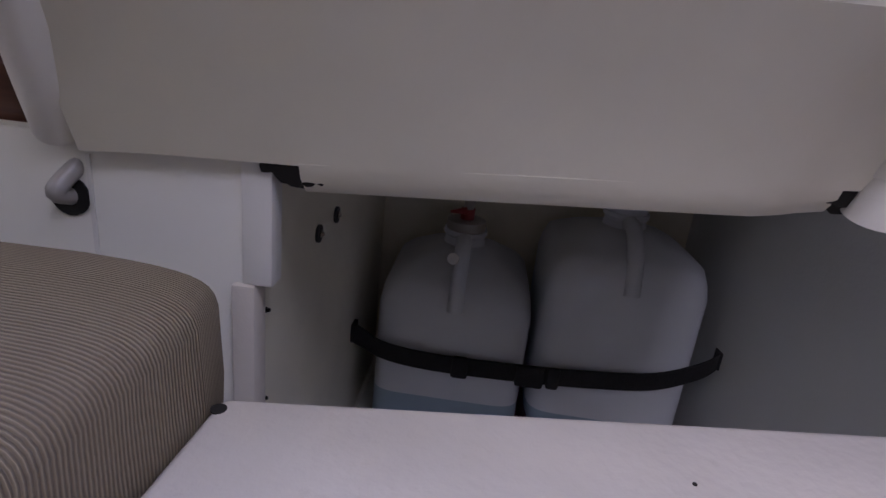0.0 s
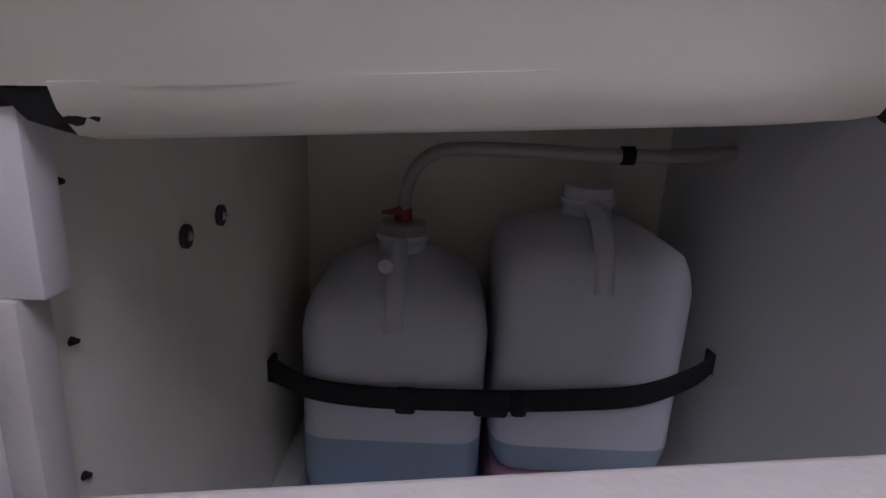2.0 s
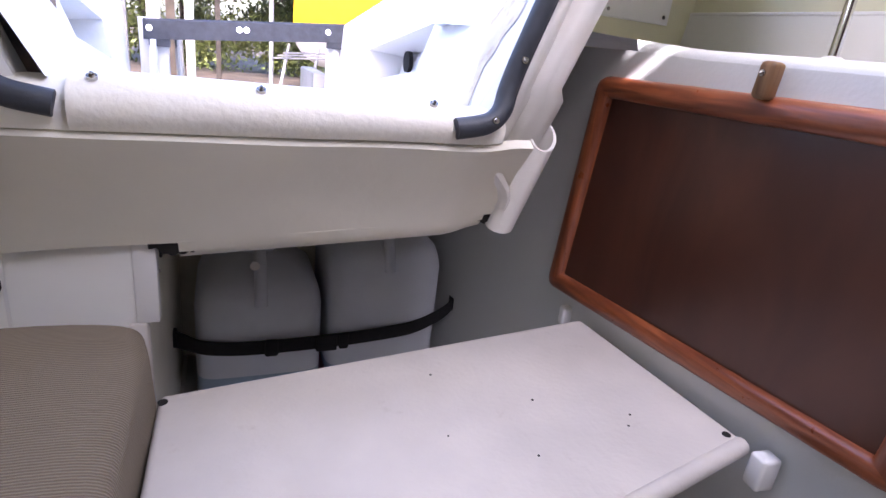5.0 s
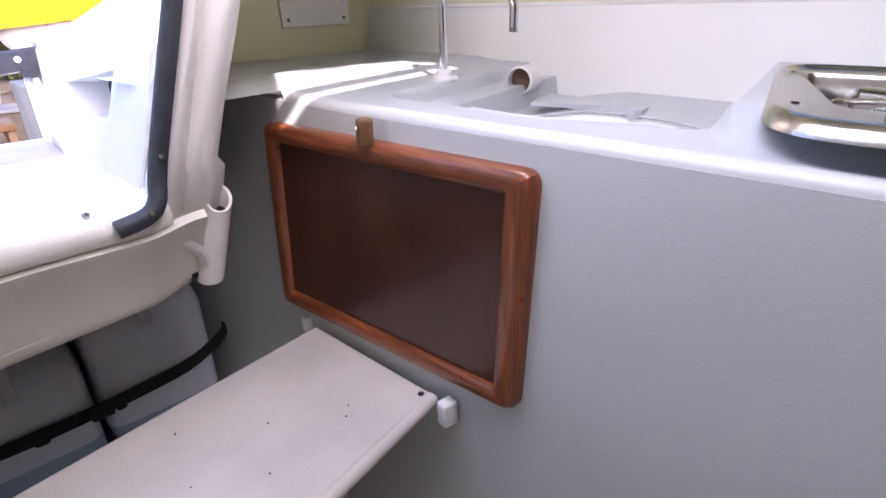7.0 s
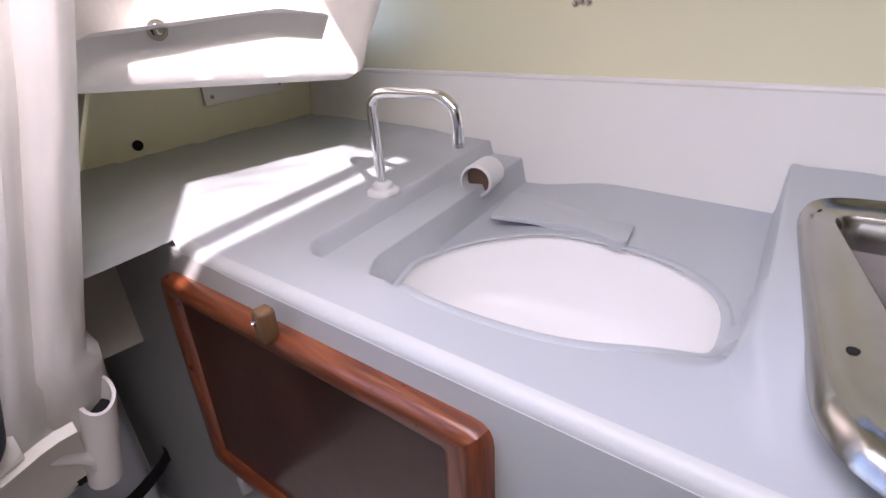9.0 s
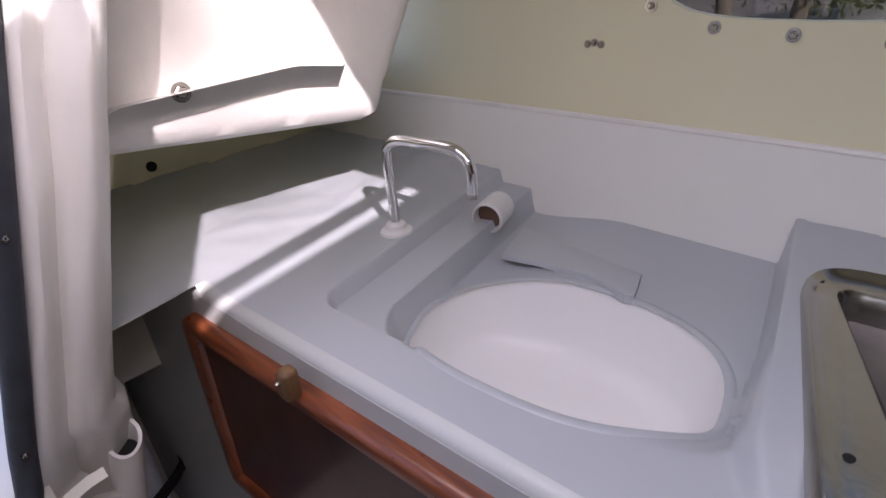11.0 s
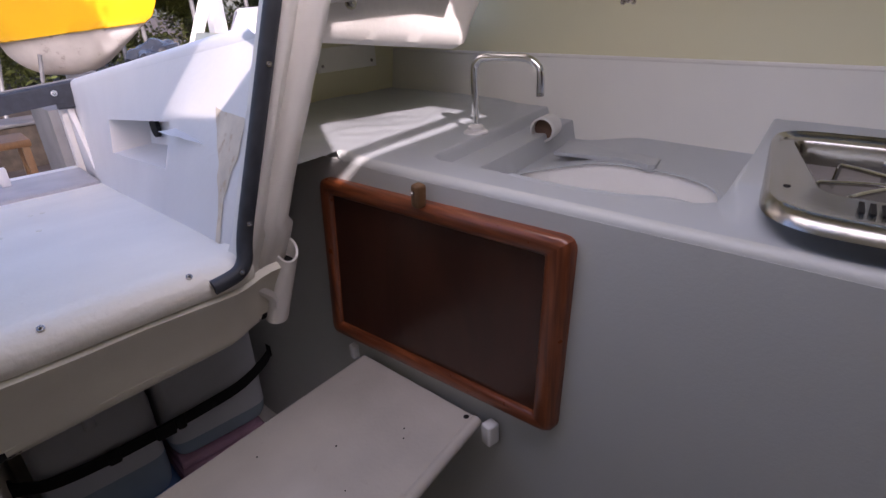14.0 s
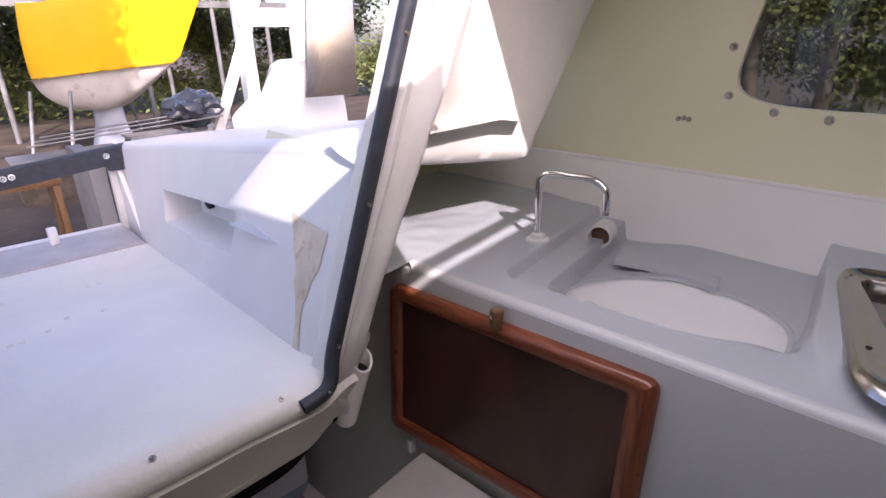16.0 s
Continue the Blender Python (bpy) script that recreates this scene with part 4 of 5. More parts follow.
def strap():
    ob = base("strap", "black webbing strap with buckles round the jugs", "strap", (0.1, 0.76, 0.27))
    pts = [(-0.156, 0.748, 0.304), (-0.140, 0.742, 0.300), (-0.105, 0.735, 0.288), (-0.03, 0.732, 0.282), (0.10, 0.732, 0.284), (0.20, 0.732, 0.290), (0.28, 0.735, 0.299), (0.345, 0.752, 0.316), (0.374, 0.768, 0.328)]
    line = curve(pts, 6)
    rows = []
    for i, p in enumerate(line):
        h = 0.0135 + 0.003 * (1 - min(1, i / 10))
        rows.append([p + Vector((0, -0.002, h)), p + Vector((0, -0.002, -h)), p + Vector((0, 0.0015, -h)), p + Vector((0, 0.0015, h))])
    part("webbing", loft(rows, True), M_BLACK, ob)
    for x, z, w in ((0.005, 0.283, 0.012), (0.105, 0.284, 0.020), (0.138, 0.286, 0.009)):
        part("buckle", box(x - w, x + w, 0.725, 0.7315, z - 0.019, z + 0.016, 0.004), M_BLACK, ob, "black plastic buckle")
    for x, y, z in ((-0.155, 0.752, 0.304), (0.375, 0.772, 0.329)):
        part("anchor", box(x - 0.004, x + 0.003, y - 0.012, y + 0.012, z - 0.014, z + 0.014, 0.002), M_BLACK, ob, "strap anchor on the locker side")


strap()


def hose():
    ob = base("water_hose", "clear grey water hose from the jug cap along the locker top", "hose", (-0.012, 0.852, 0.49))
    pts = [(-0.012, 0.852, 0.466), (-0.011, 0.850, 0.490), (-0.002, 0.838, 0.530), (0.02, 0.815, 0.556), (0.05, 0.802, 0.566), (0.14, 0.80, 0.569), (0.22, 0.80, 0.568), (0.29, 0.80, 0.570), (0.37, 0.80, 0.578)]
    part("tube", tube(curve(pts, 6), 0.0085, 12), M_HOSE, ob)
    part("barb", tube([(-0.012, 0.852, 0.464), (-0.012, 0.851, 0.484)], 0.011, 12), M_RED, ob, "dark red hose barb")
    part("lever", tube([(-0.014, 0.842, 0.482), (-0.038, 0.835, 0.480)], [0.006, 0.002], 8), M_RED, ob, "small red valve lever")
    part("clamp", tube([(0.24, 0.80, 0.5685), (0.255, 0.80, 0.569)], 0.011, 12), M_DARK, ob, "dark hose clamp")
    return ob


hose()
drain = base("drain_hose", "clear plastic drain hose from the column into the bunk front", "hose", (-0.27, 0.385, 0.59))
part("tube", tube(curve([(-0.268, 0.400, 0.625), (-0.272, 0.395, 0.607), (-0.278, 0.380, 0.594), (-0.281, 0.372, 0.584), (-0.281, 0.39, 0.577)], 5), 0.0065, 12), M_HOSE, drain)
part("hole", disc((-0.281, 0.3865, 0.579), (0, -1, 0), 0.0145, 0.003, 18), M_DARK, drain, "dark hole in the panel")

# dark wooden cabinet of the port side
pc = base("port_cabinet", "dark varnished wooden cabinet with a glazed opening", "cabinet", (-0.6, 0.5, 0.6))
part("carcass", box(-0.97, -0.285, 0.41, 0.80, 0.60, 1.0, 0.004), M_CABIN_WOOD, pc)
part("opening", box(-0.62, -0.45, 0.402, 0.412, 0.70, 0.80, 0.003), M_DARK, pc, "dark opening")


# ---- cockpit ----
def floor_z(y):
    return 0.782 - 0.155 * (y - 0.30)


def wall_bottom(y):
    return 0.195 + 0.092 * (y - 0.30)


def wall_top_z(y):
    return 1.062 - 0.115 * (y - 0.30)


def side_x(y, z):
    t = (z - floor_z(y)) / (wall_top_z(y) - floor_z(y))
    top = 0.345 + 0.022 * (y - 0.30)
    return wall_bottom(y) + (top - wall_bottom(y)) * t


CY0, CY1 = 0.325, 2.20
MID = 0.03


def cockpit():
    ob = base("cockpit", "white painted cockpit well with sloping sole and side recess", "cockpit", kind="structure")
    rows = []
    for k in range(31):
        y = 0.37 + (CY1 - 0.37) * k / 30
        b = wall_bottom(y)
        l = 2 * MID - b - 0.20
        rows.append([(l + (b - l) * i / 12, y, floor_z(y) + 0.0015 * noise.noise((i * 0.6, y * 3, 0))) for i in range(13)])
    bm = loft(rows, False)
    thicken(bm, 0.02, (0, 1, 1.5))
    sole = part("sole", bm, M_COCKPIT, ob, "white painted cockpit sole with small plugged holes")
    rnd = random.Random(4)
    for k in range(9):
        x, y = rnd.uniform(-0.18, 0.12), rnd.uniform(0.95, 1.5)
        part("plugged_hole", disc((x, y, floor_z(y) + 0.001), (0, 0, 1), 0.006, 0.001, 10), M_LOCKER, sole)
    for side in (1, -1):
        sx = (lambda x: x) if side > 0 else (lambda x: 2 * MID - 0.06 - x)
        P = lambda y, z: (sx(side_x(y, z)), y, z)
        hole = [(0.880, 0.782), (1.535, 0.704), (1.560, 0.798), (0.885, 0.874)]
        outer = [(CY0, floor_z(CY0)), (CY1, floor_z(CY1)), (CY1, wall_top_z(CY1)), (CY0, wall_top_z(CY0))]
        bm = bmesh.new()
        for i in range(4):
            j = (i + 1) % 4
            n = 14
            for k in range(n):
                def q(t, s):
                    a = [outer[i][m] + (outer[j][m] - outer[i][m]) * t for m in (0, 1)]
                    c = [hole[i][m] + (hole[j][m] - hole[i][m]) * t for m in (0, 1)]
                    return [a[m] + (c[m] - a[m]) * s for m in (0, 1)]
                for r in range(6):
                    bm.faces.new([bm.verts.new(P(*q(t, s))) for t, s in ((k / n, r / 6), ((k + 1) / n, r / 6), ((k + 1) / n, (r + 1) / 6), (k / n, (r + 1) / 6))])
        bmesh.ops.remove_doubles(bm, verts=bm.verts[:], dist=0.0004)
        bmesh.ops.recalc_face_normals(bm, faces=bm.faces[:])
        wall = part("side_wall", bm, M_GEL, ob, "white moulded cockpit side")
        # recess behind the opening
        depth = 0.11 * side
        ring0 = [P(*h) for h in hole]
        ring1 = [(p[0] + depth, p[1] + (0.015 if k in (0, 3) else -0.01), p[2] + (0.01 if k < 2 else -0.01)) for k, p in enumerate(ring0)]
        bm = bmesh.new()
        a, b = [bm.verts.new(p) for p in ring0], [bm.verts.new(p) for p in ring1]
        for i in range(4):
            bm.faces.new((a[i], a[(i + 1) % 4], b[(i + 1) % 4], b[i]))
        bm.faces.new(b)
        rec = part("recess", bm, M_GEL, wall, "open storage recess in the cockpit side")
        cc = Vector(ring1[0]).lerp(Vector(ring1[1]), 0.80) + Vector((0.004 * side, 0, 0.052))
        part("vent", tube([cc, cc + Vector((-0.012 * side, 0, 0))], 0.030, 18), M_DARK, rec, "black round vent in the recess")
        # rounded coaming along the top and the side deck
        rows = []
        for k in range(21):
            y = CY0 + (CY1 - CY0) * k / 20
            z = wall_top_z(y)
            x = side_x(y, z)
            rows.append([(sx(x + dx), y, z + dz) for dx, dz in ((0, 0), (0.002, 0.012), (0.010, 0.021), (0.024, 0.026), (0.20, 0.03), (min(0.55, 0.26 + 0.8 * (y - 0.33)), 0.02))])
        part("side_deck", loft(rows, False), M_GEL, ob, "white side deck with a rounded edge")
        rows = [[(sx(side_x(y, wall_top_z(y)) + 0.551), y, wall_top_z(y) + z) for z in (0.02, -0.15, -1.0)] for y in (0.9, 1.5, CY1)]
        part("topside", loft(rows, False), M_GEL, ob, "white outer side of the hull")
    # transom with an opening
    x0, x1 = 2 * MID - 0.40, 0.40
    tr = base("transom", "white transom with a wide opening below a dark rail", "transom", kind="structure")
    zt = wall_top_z(CY1)
    for a, b, c, d in ((x0, -0.245, 0.48, 0.81), (0.335, x1, 0.48, 0.81), (-0.245, 0.335, 0.44, 0.546)):
        part("panel", box(a, b, CY1 - 0.01, CY1 + 0.03, c, d, 0.004), M_GEL, tr)
    part("ledge", box(-0.16, 0.34, CY1 - 0.30, CY1 - 0.012, 0.475, 0.545, 0.006), M_LEDGE, tr, "raised worn grey ledge before the transom")
    part("ledge_step", box(-0.10, 0.14, CY1 - 0.42, CY1 - 0.305, 0.485, 0.530, 0.004), M_LEDGE, tr)
    part("cleat", box(0.075, 0.105, CY1 - 0.10, CY1 - 0.07, 0.545, 0.610, 0.004), M_PLASTIC, tr, "small white upright block")
    part("latch", tube([(-0.21, CY1 - 0.03, 0.80), (-0.205, CY1 - 0.03, 0.56)], 0.014, 10), M_STEEL, tr, "grey steel latch bar")
    for s, x in ((1, 0.355), (-1, -0.30)):
        part("gusset", prism([(x, CY1 - 0.02, 0.50), (x, CY1 - 0.22, 0.50), (x, CY1 - 0.02, 0.80)], (0.02, 0, 0), 0.003), M_GEL, tr)
    rail = base("transom_rail", "dark grey steel traveller rail across the transom", "rail", (MID, CY1, 0.8))
    bm = loft([[(x, CY1 + dy - 0.04, 0.803 + dz + 0.09 * (x - MID)) for dy, dz in ((-0.02, -0.035), (0.02, -0.035), (0.02, 0.028), (0.012, 0.035), (-0.012, 0.035), (-0.02, 0.028))] for x in (-0.32, MID, 0.43)])
    part("bar", bm, M_RUBBER, rail)
    for x in (-0.30, 0.0, 0.025, 0.326):
        part("bolt", bolt((x, CY1 - 0.061, 0.806 + 0.09 * (x - MID)), (0, -1, 0.2), 0.011), M_CHROME, rail)
    for x in (-0.27, 0.36):
        z = 0.80 + 0.09 * (x - MID)
        part("bracket", box(x - 0.035, x + 0.035, CY1 - 0.055, CY1 - 0.03, z - 0.057, z - 0.03, 0.003), M_RUBBER, rail)
    # rust run on the side by the companionway
    rows = []
    for k in range(25):
        z = 0.745 + 0.185 * k / 24
        f = k / 24
        w = 0.012 + 0.058 * fair((f - 0.25) / 0.75) + 0.008 * noise.noise((z * 45, 3, 0))
        y = 0.455 + 0.080 * f + 0.014 * noise.noise((z * 14, 0, 0))
        rows.append([(side_x(yy, z) - 0.0015, yy, z + (0.008 * noise.noise((yy * 60, 1, 0)) if k == 24 else 0)) for yy in (y - w, y - w * 0.5, y, y + w * 0.5, y + w)])
    part("rust_run", loft(rows, False), M_RUST, ob, "brown rust run below a fitting")


cockpit()


# ---- outside ----
def yellow_boat():
    ob = base("sailing_boat", "yellow sailing boat with a worn white bottom standing on its keel", "boat", (1.5, 8.0, -0.7))
    # stations along the hull from stern to bow: half beam, sheer height, bottom height
    n, m = 28, 18
    O = Vector((1.62, 13.8, 0.60))
    ax = Vector((0.65, -0.76, 0.0)).normalized()
    ac = Vector((-ax.y, ax.x, 0))
    length = 3.1
    top, low = [], []
    for i in range(n + 1):
        s = i / n
        half = 0.85 * (0.52 + 0.48 * math.sin(math.pi * min(1, s * 1.0 + 0.18))) * (1 - max(0, (s - 0.55) / 0.45) ** 2.2) * min(1.0, 0.6 + s * 3)
        half = max(half, 0.01)
        sheer = 1.42 + 0.35 * (s - 0.4) ** 2 + 0.60 * max(0, s - 0.4)
        keelz = -0.52 + 0.75 * max(0, (0.30 - s) / 0.30) ** 1.6 + 0.95 * max(0, (s - 0.45) / 0.55) ** 2.0
        wl = 0.07 + 0.26 * s
        ring_t, ring_l = [], []
        for k in range(2 * m + 1):
            a = math.pi * k / (2 * m)
            c, si = math.cos(a), math.sin(a)
            y = math.copysign(abs(c) ** 0.62, c) * half
            z = sheer + (keelz - sheer) * abs(si) ** 0.95
            rake = 0.60 * max(0.0, s - 0.45) / 0.55 + 0.45 * max(0.0, 0.25 - s) / 0.25
            for ring, zz in ((ring_t, max(z, min(wl, sheer))), (ring_l, min(z, wl))):
                p = O + ax * (s * length + rake * (zz - wl)) + ac * y
                ring.append((p.x, p.y, O.z + zz))
        top.append(ring_t)
        low.append(ring_l)
    def skin(rings):
        bm = loft(rings, False)
        bmesh.ops.dissolve_degenerate(bm, dist=0.002, edges=bm.edges[:])
        return bm
    part("yellow_side", skin(top), M_YELLOW, ob, "glossy yellow topsides")
    part("bottom", skin(low), M_BOTTOM, ob, "patchy white bottom paint")
    deck = [[top[i][0], top[i][-1]] for i in range(n + 1)]
    part("deck", loft(deck, False), M_GEL, ob, "white deck")
    stern = bmesh.new()
    stern.faces.new([stern.verts.new(p) for p in top[0]] )
    part("stern", stern, M_YELLOW, ob)
    k0 = O + ax * 1.40
    rows = []
    for z, w, l in ((0.80, 0.22, 0.50), (0.55, 0.14, 0.36), (0.2, 0.12, 0.32), (-0.2, 0.12, 0.34), (-0.74, 0.16, 0.55)):
        rows.append([tuple(k0 + ax * (l * math.cos(a)) + ac * (w * math.sin(a)) + Vector((0, 0, z - O.z))) for a in (2 * math.pi * q / 20 for q in range(20))])
    part("keel", loft(rows), M_KEEL, ob, "grey-blue primed fin keel")
    for s, d in ((0.15, 1), (0.15, -1), (0.42, 1), (0.42, -1)):
        p = O + ax * (s * length)
        a, b = p + ac * d * 0.75 - Vector((0, 0, 0.1)), Vector((p.x + ac.x * d * 1.1, p.y + ac.y * d * 1.1, -0.75))
        part("stand", tube([a, b], 0.035, 8), M_SHED, ob, "dark steel boat stand")


yellow_boat()


def shed():
    ob = base("open_shed", "open boat shed with steel posts and a corrugated roof", "shed", (2, 11, -0.7))
    bm = bmesh.new()
    rows = []
    for i in range(161):
        x = -7.0 + 18.0 * i / 160
        dz = 0.03 * math.sin(i * 1.6)
        rows.append([(x, y, 2.75 - 0.045 * x + dz + 0.10 * (y - 15.5)) for y in (15.5, 18.0, 21.0)])
    loft(rows, False, False, bm)
    part("roof", bm, M_SHED, ob, "corrugated steel roof")
    for x, y in ((-4.4, 15.7), (-1.6, 15.7), (1.2, 15.7), (4.2, 15.7), (5.2, 17.2), (6.1, 15.7), (7.6, 15.7), (9.2, 15.7)):
        part("post", tube([(x, y, -0.8), (x, y, 2.75 - 0.045 * x + 0.1 * (y - 15.5))], 0.06, 10), M_SHED, ob, "grey steel post")
    part("beam", box(-6.8, 10.8, 15.62, 15.72, 2.15, 2.30), M_SHED, ob)


shed()


def leaves(name, spots, count, size, mat, label, seed):
    rnd = random.Random(seed)
    vs, fs = [], []
    for k in range(count):
        c, r = rnd.choice(spots)
        d = Vector((rnd.gauss(0, 1), rnd.gauss(0, 1), rnd.gauss(0, 1)))
        p = Vector(c) + Vector((d.x * r[0], d.y * r[1], d.z * r[2])) * 0.5
        a = Vector((rnd.gauss(0, 1), rnd.gauss(0, 1), rnd.gauss(0, 1))).normalized()
        b = a.orthogonal().normalized()
        s = size * rnd.uniform(0.5, 1.4)
        i = len(vs)
        vs += [tuple(p - a * s), tuple(p + b * s * 0.45), tuple(p + a * s), tuple(p - b * s * 0.45)]
        fs.append((i, i + 1, i + 2, i + 3))
    d = bpy.data.meshes.new(name)
    d.from_pydata(vs, [], fs)
    d.materials.append(mat)
    return d


def tree(x, y, h, seed, mat, count=9000, size=0.095):
    rnd = random.Random(seed)
    ob = base("tree", "leafy green tree behind the boatyard", "tree", (x, y, -0.75), group="trees of the yard")
    tr = [(x + 0.12 * rnd.uniform(-1, 1) * k, y, -0.8 + h * 0.75 * k / 5) for k in range(6)]
    bm = tube(tr, [0.16 - 0.022 * k for k in range(6)], 10)
    spots = []
    for k in range(11):
        t = rnd.uniform(0.25, 0.95)
        p = Vector((x, y, -0.8 + h * t * 0.8))
        q = p + Vector((rnd.uniform(-1.5, 1.5), rnd.uniform(-1.2, 1.2), rnd.uniform(0.1, 1.0)))
        tube([p, p.lerp(q, 0.5) + Vector((0, 0, 0.1)), q], [0.045, 0.03, 0.012], 6, bm)
        spots.append((tuple(q), (0.9, 0.8, 0.6)))
        spots.append((tuple(p.lerp(q, 0.6)), (0.7, 0.7, 0.5)))
    part("trunk", bm, M_BARK, ob)
    crown = new("crown", leaves("crown", spots, count, size, mat, "", seed))
    crown.parent = ob
    bpy.context.view_layer.update()
    crown.matrix_parent_inverse = ob.matrix_world.inverted()


for k, (x, y, h) in enumerate(((-7.5, 26, 8), (-3.0, 27, 8.5), (3.5, 27, 8), (9.5, 25, 8.5), (14.0, 22, 8), (-4.5, 22, 6), (-1.2, 23.5, 6.5), (1.8, 22.2, 5.8), (5.0, 23.4, 6.8), (8.0, 21.6, 6.0), (11.0, 20.4, 6.4), (13.6, 17.5, 6), (11.5, 3.9, 5.5), (12.5, -1.4, 6.0), (11.0, 6.0, 5.4), (12.2, 2.9, 4.4))):
    tree(x, y, h, 10 + k, M_LEAF if k % 3 else M_LEAF2, *((9000, 0.07) if y < 7 else ()))
# tall tree out of view ahead of the boat, added to shade and dapple the cockpit
tall = base("tree", "unseen tall tree added ahead of the boat to shade cockpit and yard", "tree", (-7.6, -8.6, -0.75), group="trees of the yard")
bm = tube([(-7.6, -8.6, -0.8), (-7.5, -8.5, 4.0), (-7.0, -8.4, 7.6), (-5.8, -8.3, 9.3)], [0.22, 0.17, 0.12, 0.05], 10)
tall_spots = []
for k in range(14):
    q = Vector((-3.4 + 1.1 * math.sin(k * 2.4), -8.2 + 0.9 * math.cos(k * 1.9), 9.05 + 0.60 * math.sin(k * 1.3)))
    tube([(-5.9, -8.3, 9.2), (q.x * 0.5 - 2.95, q.y * 0.5 - 4.15, q.z * 0.5 + 4.8), tuple(q)], [0.04, 0.03, 0.012], 6, bm)
    tall_spots.append((tuple(q), (0.8, 0.7, 0.3)))
tube([(-6.2, -8.3, 8.8), (-6.0, -8.25, 10.2), (-5.6, -8.2, 11.6)], [0.06, 0.04, 0.012], 6, bm)
tube([(-5.9, -8.3, 9.2), (-5.2, -8.25, 8.7), (-4.2, -8.2, 8.2)], [0.05, 0.035, 0.012], 6, bm)
part("trunk", bm, M_BARK, tall)
# dense clumps set in the sun's path to the cockpit sole
tall_spots += [(p, (0.45, 0.6, 0.36)) for p in ((-4.6, -8.2, 8.35), (-4.25, -8.2, 7.95), (-4.25, -8.2, 8.4), (-3.9, -8.2, 8.35))] * 4
crown = new("crown", leaves("crown", tall_spots, 5200, 0.10, M_LEAF, "", 77))
# higher clumps added to keep sun off the yard ground
high_spots = [((-5.6 + 1.1 * math.sin(k * 2.1), -8.2 + 0.5 * math.cos(k), 11.2 + 1.0 * math.cos(k * 1.7)), (1.0, 0.8, 0.8)) for k in range(9)]
high = new("crown", leaves("crown", high_spots, 4200, 0.15, M_LEAF, "", 78))
for c in (crown, high):
    c.parent = tall
    bpy.context.view_layer.update()
    c.matrix_parent_inverse = tall.matrix_world.inverted()
# tree out of view beside the yard, added to throw the yellow boat into shade
near = base("tree", "unseen leafy tree added beside the yard to shade the yellow boat", "tree", (-3.6, 5.0, -0.75), group="trees of the yard")
bm = tube([(-3.6, 5.0, -0.8), (-3.5, 5.0, 3.0), (-3.1, 5.0, 5.6), (-2.2, 5.0, 7.0)], [0.20, 0.15, 0.10, 0.04], 10)
near_spots = []
for k in range(11):
    q = Vector((-1.25 + 0.95 * math.sin(k * 2.4), 5.0 + 0.5 * math.cos(k * 1.9), 7.0 + 0.85 * math.sin(k * 1.3)))
    tube([(-2.5, 5.0, 6.6), (q.x * 0.5 - 1.2, q.y, q.z * 0.5 + 3.5), tuple(q)], [0.035, 0.025, 0.01], 6, bm)
    near_spots.append((tuple(q), (0.6, 0.7, 0.6)))
part("trunk", bm, M_BARK, near)
crown = new("crown", leaves("crown", near_spots, 4200, 0.13, M_LEAF, "", 79))
crown.parent = near
bpy.context.view_layer.update()
crown.matrix_parent_inverse = near.matrix_world.inverted()
brush_spots = [((x, 21.0 - 0.02 * x * x + 0.6 * math.sin(x * 3), 0.1 + 0.35 * math.sin(x * 1.7)), (0.9, 0.9, 0.8)) for x in [-8 + 0.6 * k for k in range(40)]]
under = new("undergrowth", leaves("undergrowth", brush_spots, 26000, 0.085, M_LEAF2, "", 5))
tagged(under, "tangled green undergrowth behind the shed", "bushes", kind="stuff")


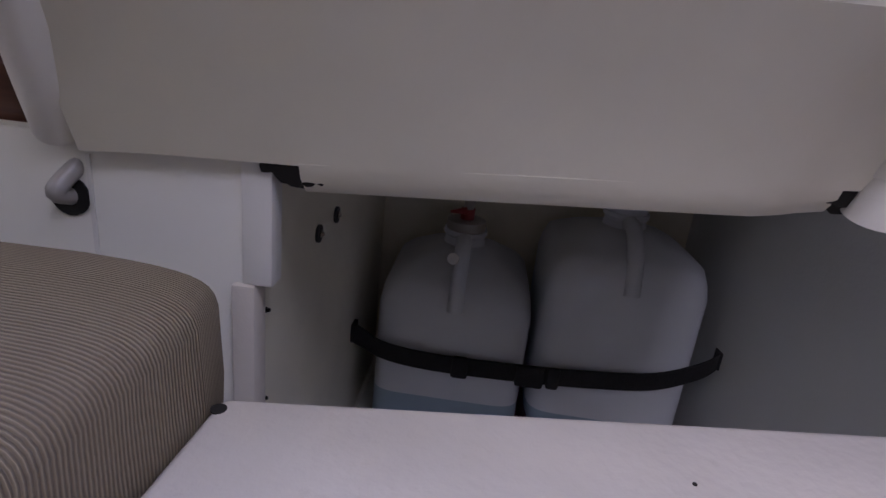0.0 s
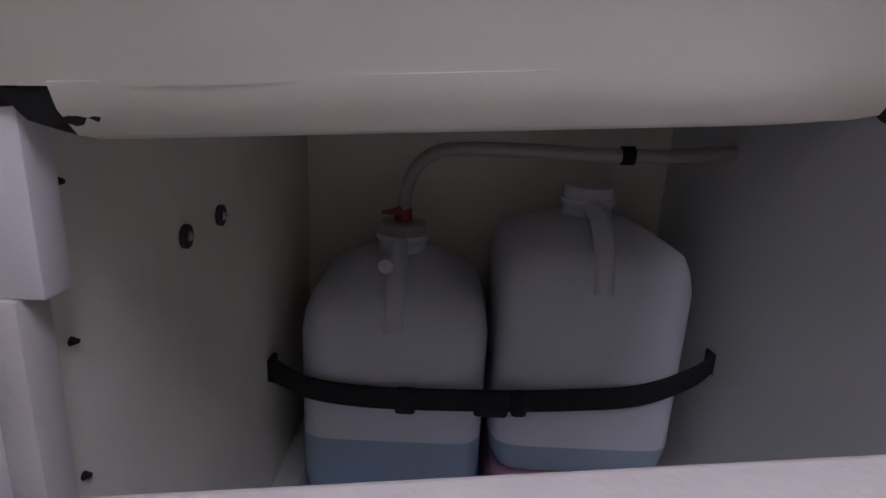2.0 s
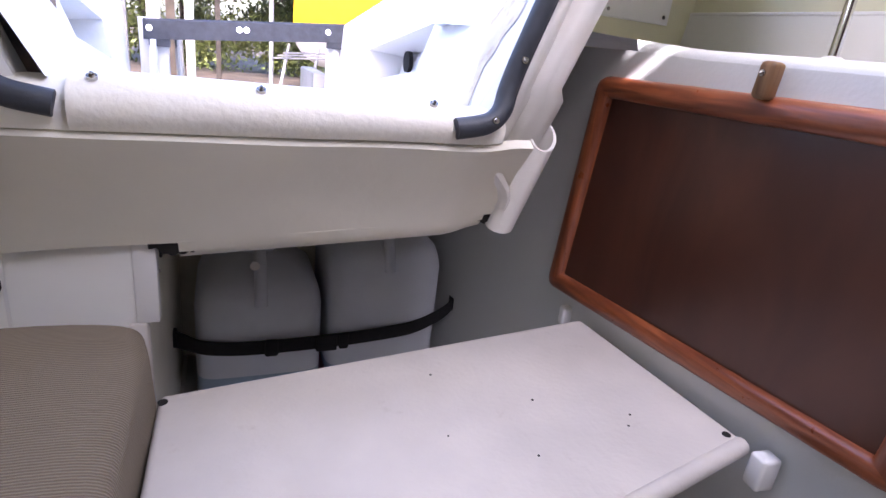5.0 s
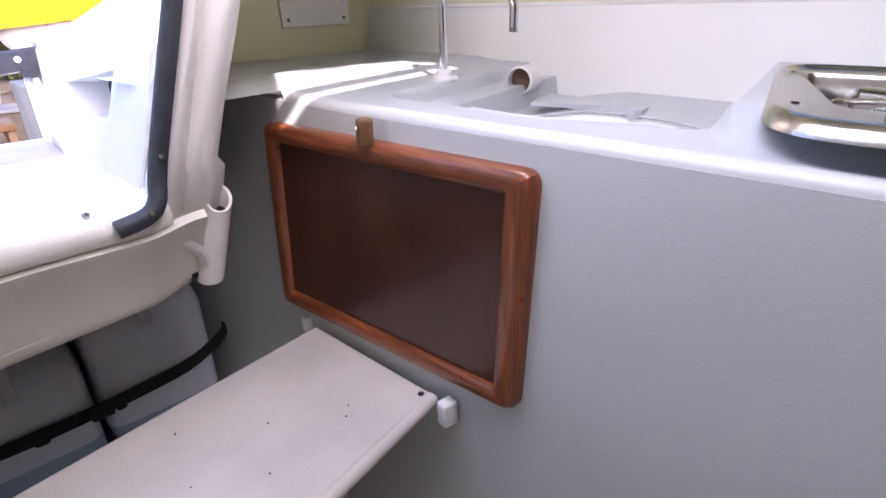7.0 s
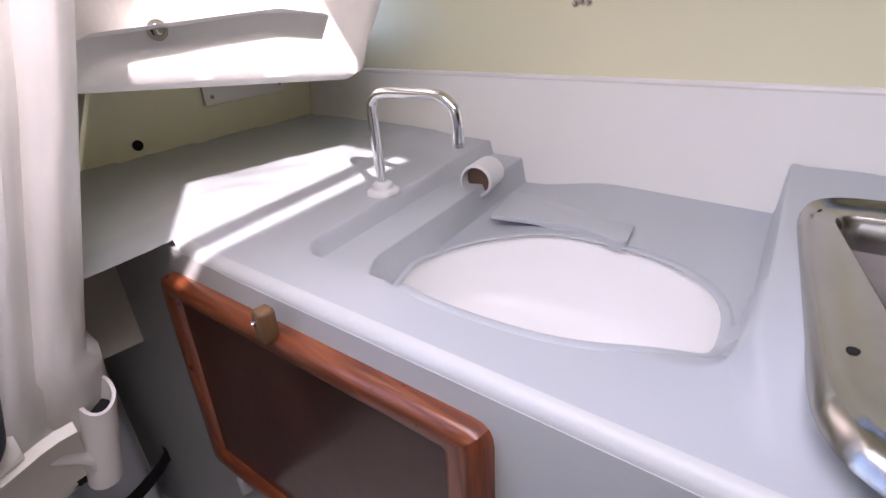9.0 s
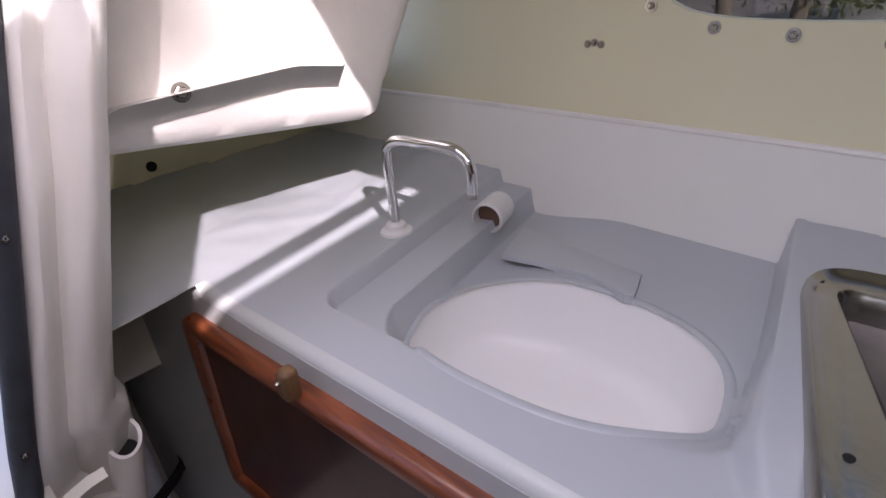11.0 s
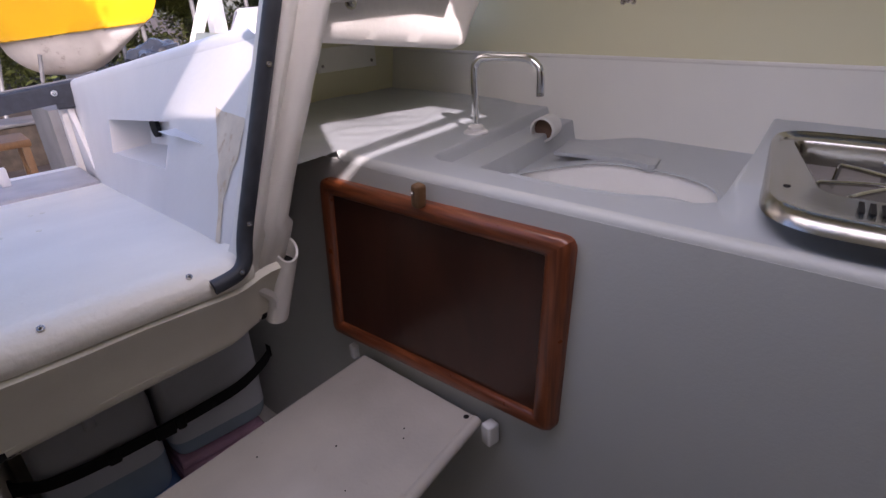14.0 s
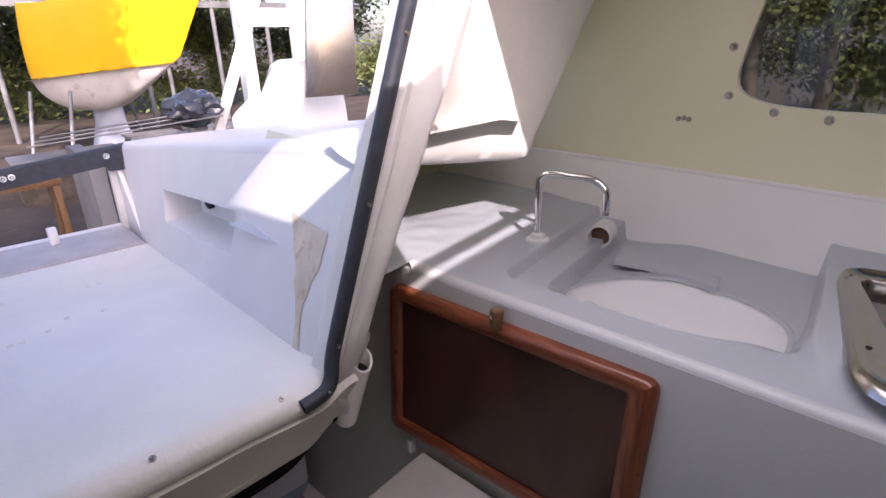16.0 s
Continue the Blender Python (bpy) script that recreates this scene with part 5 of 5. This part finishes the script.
def yard_clutter():
    # grey shiny cover over an engine behind the cockpit
    ob = base("covered_engine", "outboard engine under a shiny dark grey cover on a stand", "engine", (1.05, 4.2, -0.7))
    bm = bmesh.new()
    bmesh.ops.create_icosphere(bm, subdivisions=4, radius=1.0)
    for v in bm.verts:
        n = v.co.copy()
        f = 1 + 0.35 * noise.noise(n * 2.1) + 0.22 * abs(noise.noise(n * 4.0)) + 0.10 * abs(noise.noise(n * 9.0))
        v.co = Vector((1.38 + n.x * 0.19 * f, 4.25 + n.y * 0.20 * f, 0.77 + n.z * 0.12 * f))
    part("cover", bm, M_COVER, ob)
    part("leg", box(1.31, 1.45, 4.2, 4.3, -0.75, 0.70, 0.02), M_SHED, ob)
    m = base("stored_mast", "bundle of aluminium spars and cables lying on trestles", "spars", (0.4, 4.4, 0.5))
    for k in range(3):
        part("spar", tube([(0.30 + 0.05 * k, 4.45 + 0.06 * k, 0.60 + 0.02 * k), (1.5, 4.0 + 0.07 * k, 0.72 + 0.02 * k)], 0.007, 8), M_SHED, m)
    for x in (0.6, 1.4):
        part("trestle", box(x - 0.05, x + 0.05, 4.0, 4.7, -0.75, 0.55, 0.01), M_SHED, m)
    w = base("white_boat", "white fibreglass boat with a stepped cabin beside the yard", "boat", (2.2, 4.0, -0.7))
    prof = [(1.42, 0.40), (1.40, 0.74), (1.46, 0.80), (1.62, 0.81), (1.74, 1.08), (2.30, 1.10), (2.36, 0.40)]
    part("cabin", prism([(x, 3.6, z) for x, z in prof], (0.5, 0.9, 0), 0.02), M_GEL, w)
    part("windscreen", prism([(1.86, 3.35, 0.85), (2.22, 3.25, 0.85), (2.26, 3.25, 1.75), (1.98, 3.35, 1.75)], (0, 0.03, 0), 0.004), M_STEEL, w, "upright grey metal panel")
    part("hull", prism([(1.40, 3.55, -0.7), (3.4, 3.0, -0.7), (3.4, 3.0, 0.42), (1.40, 3.55, 0.42)], (0.4, 1.6, 0), 0.02), M_GEL, w)
    g = base("white_gantry", "white painted timber frame with a raking leg", "frame", (2.0, 4.6, -0.7))
    part("raking_leg", tube([(1.48, 4.25, 0.45), (2.05, 4.15, 1.75)], 0.045, 8), M_GEL, g)
    part("upright", box(1.98, 2.10, 4.6, 4.72, -0.75, 2.3, 0.01), M_GEL, g)
    part("upright", box(2.45, 2.60, 4.5, 4.62, -0.75, 2.3, 0.01), M_GEL, g)
    part("crosspiece", box(1.98, 2.6, 4.55, 4.62, 1.35, 1.5, 0.01), M_GEL, g)
    p = base("yard_post", "pale weathered timber post", "post", (-0.3, 5.2, -0.7))
    part("timber", box(-0.33, -0.26, 5.2, 5.27, -0.75, 3.4, 0.006), M_STEP, p)
    for x, y, w, mat, lab in ((-0.62, 5.3, 0.10, M_STEP, "pale weathered timber plank standing upright"), (-0.48, 5.35, 0.07, M_BARK, "dark brown timber plank standing upright"), (-0.92, 5.4, 0.14, M_SHED, "grey steel sheet standing upright"), (-0.10, 6.4, 0.05, M_BARK, "thin dark timber stake in the yard")):
        q = base("plank", lab, "plank", (x, y, -0.75), group="planks of the yard")
        part("board", box(x, x + w, y, y + 0.03, -0.78, 3.2, 0.004), mat, q)
    for x, y, h in ((0.9, 9.2, 0.55), (1.6, 10.2, 0.42), (2.7, 10.6, 0.5), (3.5, 9.8, 0.6)):
        q = base("crate", "dark weathered timber crate on the dirt", "crate", (x, y, -0.75), group="crates of the yard")
        part("body", box(x - 0.4, x + 0.4, y - 0.3, y + 0.3, -0.78, -0.75 + h, 0.02), M_BARK, q)
        part("lid", box(x - 0.43, x + 0.43, y - 0.33, y + 0.33, -0.748 + h, -0.70 + h, 0.01), M_SHED, q, "grey metal lid")
    b = base("saw_bench", "rough brown timber trestle on the dirt", "trestle", (0.4, 6.5, -0.7))
    part("top", box(-0.15, 0.65, 6.2, 6.7, -0.02, 0.05, 0.01), M_BUTTON, b)
    for x in (-0.1, 0.6):
        for y in (6.25, 6.65):
            part("leg", box(x - 0.03, x + 0.03, y - 0.03, y + 0.03, -0.75, -0.02, 0.005), M_BUTTON, b)


yard_clutter()


def white_house():
    """Low white house beside the yard, seen through the cabin window."""
    ob = base("house", "low white clapboard house with narrow windows beside the yard", "house", (14.5, 0.4, -0.75))
    a, b = Vector((14.0, 2.65, -0.75)), Vector((14.25, -3.2, -0.75))
    d = (b - a).normalized()
    back = Vector((-d.y, d.x, 0)) * (1 if d.y < 0 else -1)
    part("wall", prism([a, b, b + back * 3.0, a + back * 3.0], (0, 0, 1.16)), M_GEL, ob, "white clapboard wall")
    for k in range(9):
        z = 0.02 + 0.125 * k
        p, q = a - back * 0.012 + Vector((0, 0, z)), b - back * 0.012 + Vector((0, 0, z))
        part("clapboard", prism([p, q, q + back * 0.02, p + back * 0.02], (0, 0, 0.112), 0.004, 1), M_GEL, ob)
    for t in (0.55, 1.30, 2.7, 3.9):
        p = a + d * t + Vector((0, 0, 0.50)) - back * 0.03
        w = part("window", prism([p, p + d * 0.20, p + d * 0.20 + back * 0.03, p + back * 0.03], (0, 0, 0.46), 0.006, 1), M_PLASTIC, ob, "white window frame")
        q = p - back * 0.003 + d * 0.03 + Vector((0, 0, 0.03))
        part("pane", prism([q, q + d * 0.14, q + d * 0.14 + back * 0.002, q + back * 0.002], (0, 0, 0.40)), M_DARK, w, "dark window pane")
    for e, f in ((-0.25, 1.5), (3.25, 1.5)):
        p0, p1, r0, r1 = a + back * e - d * 0.2, b + back * e + d * 0.2, a + back * f - d * 0.2, b + back * f + d * 0.2
        part("roof", prism([p0 + Vector((0, 0, 1.14)), p1 + Vector((0, 0, 1.14)), r1 + Vector((0, 0, 1.62)), r0 + Vector((0, 0, 1.62))], (0, 0, 0.06)), M_SHED, ob, "grey shallow roof")


white_house()
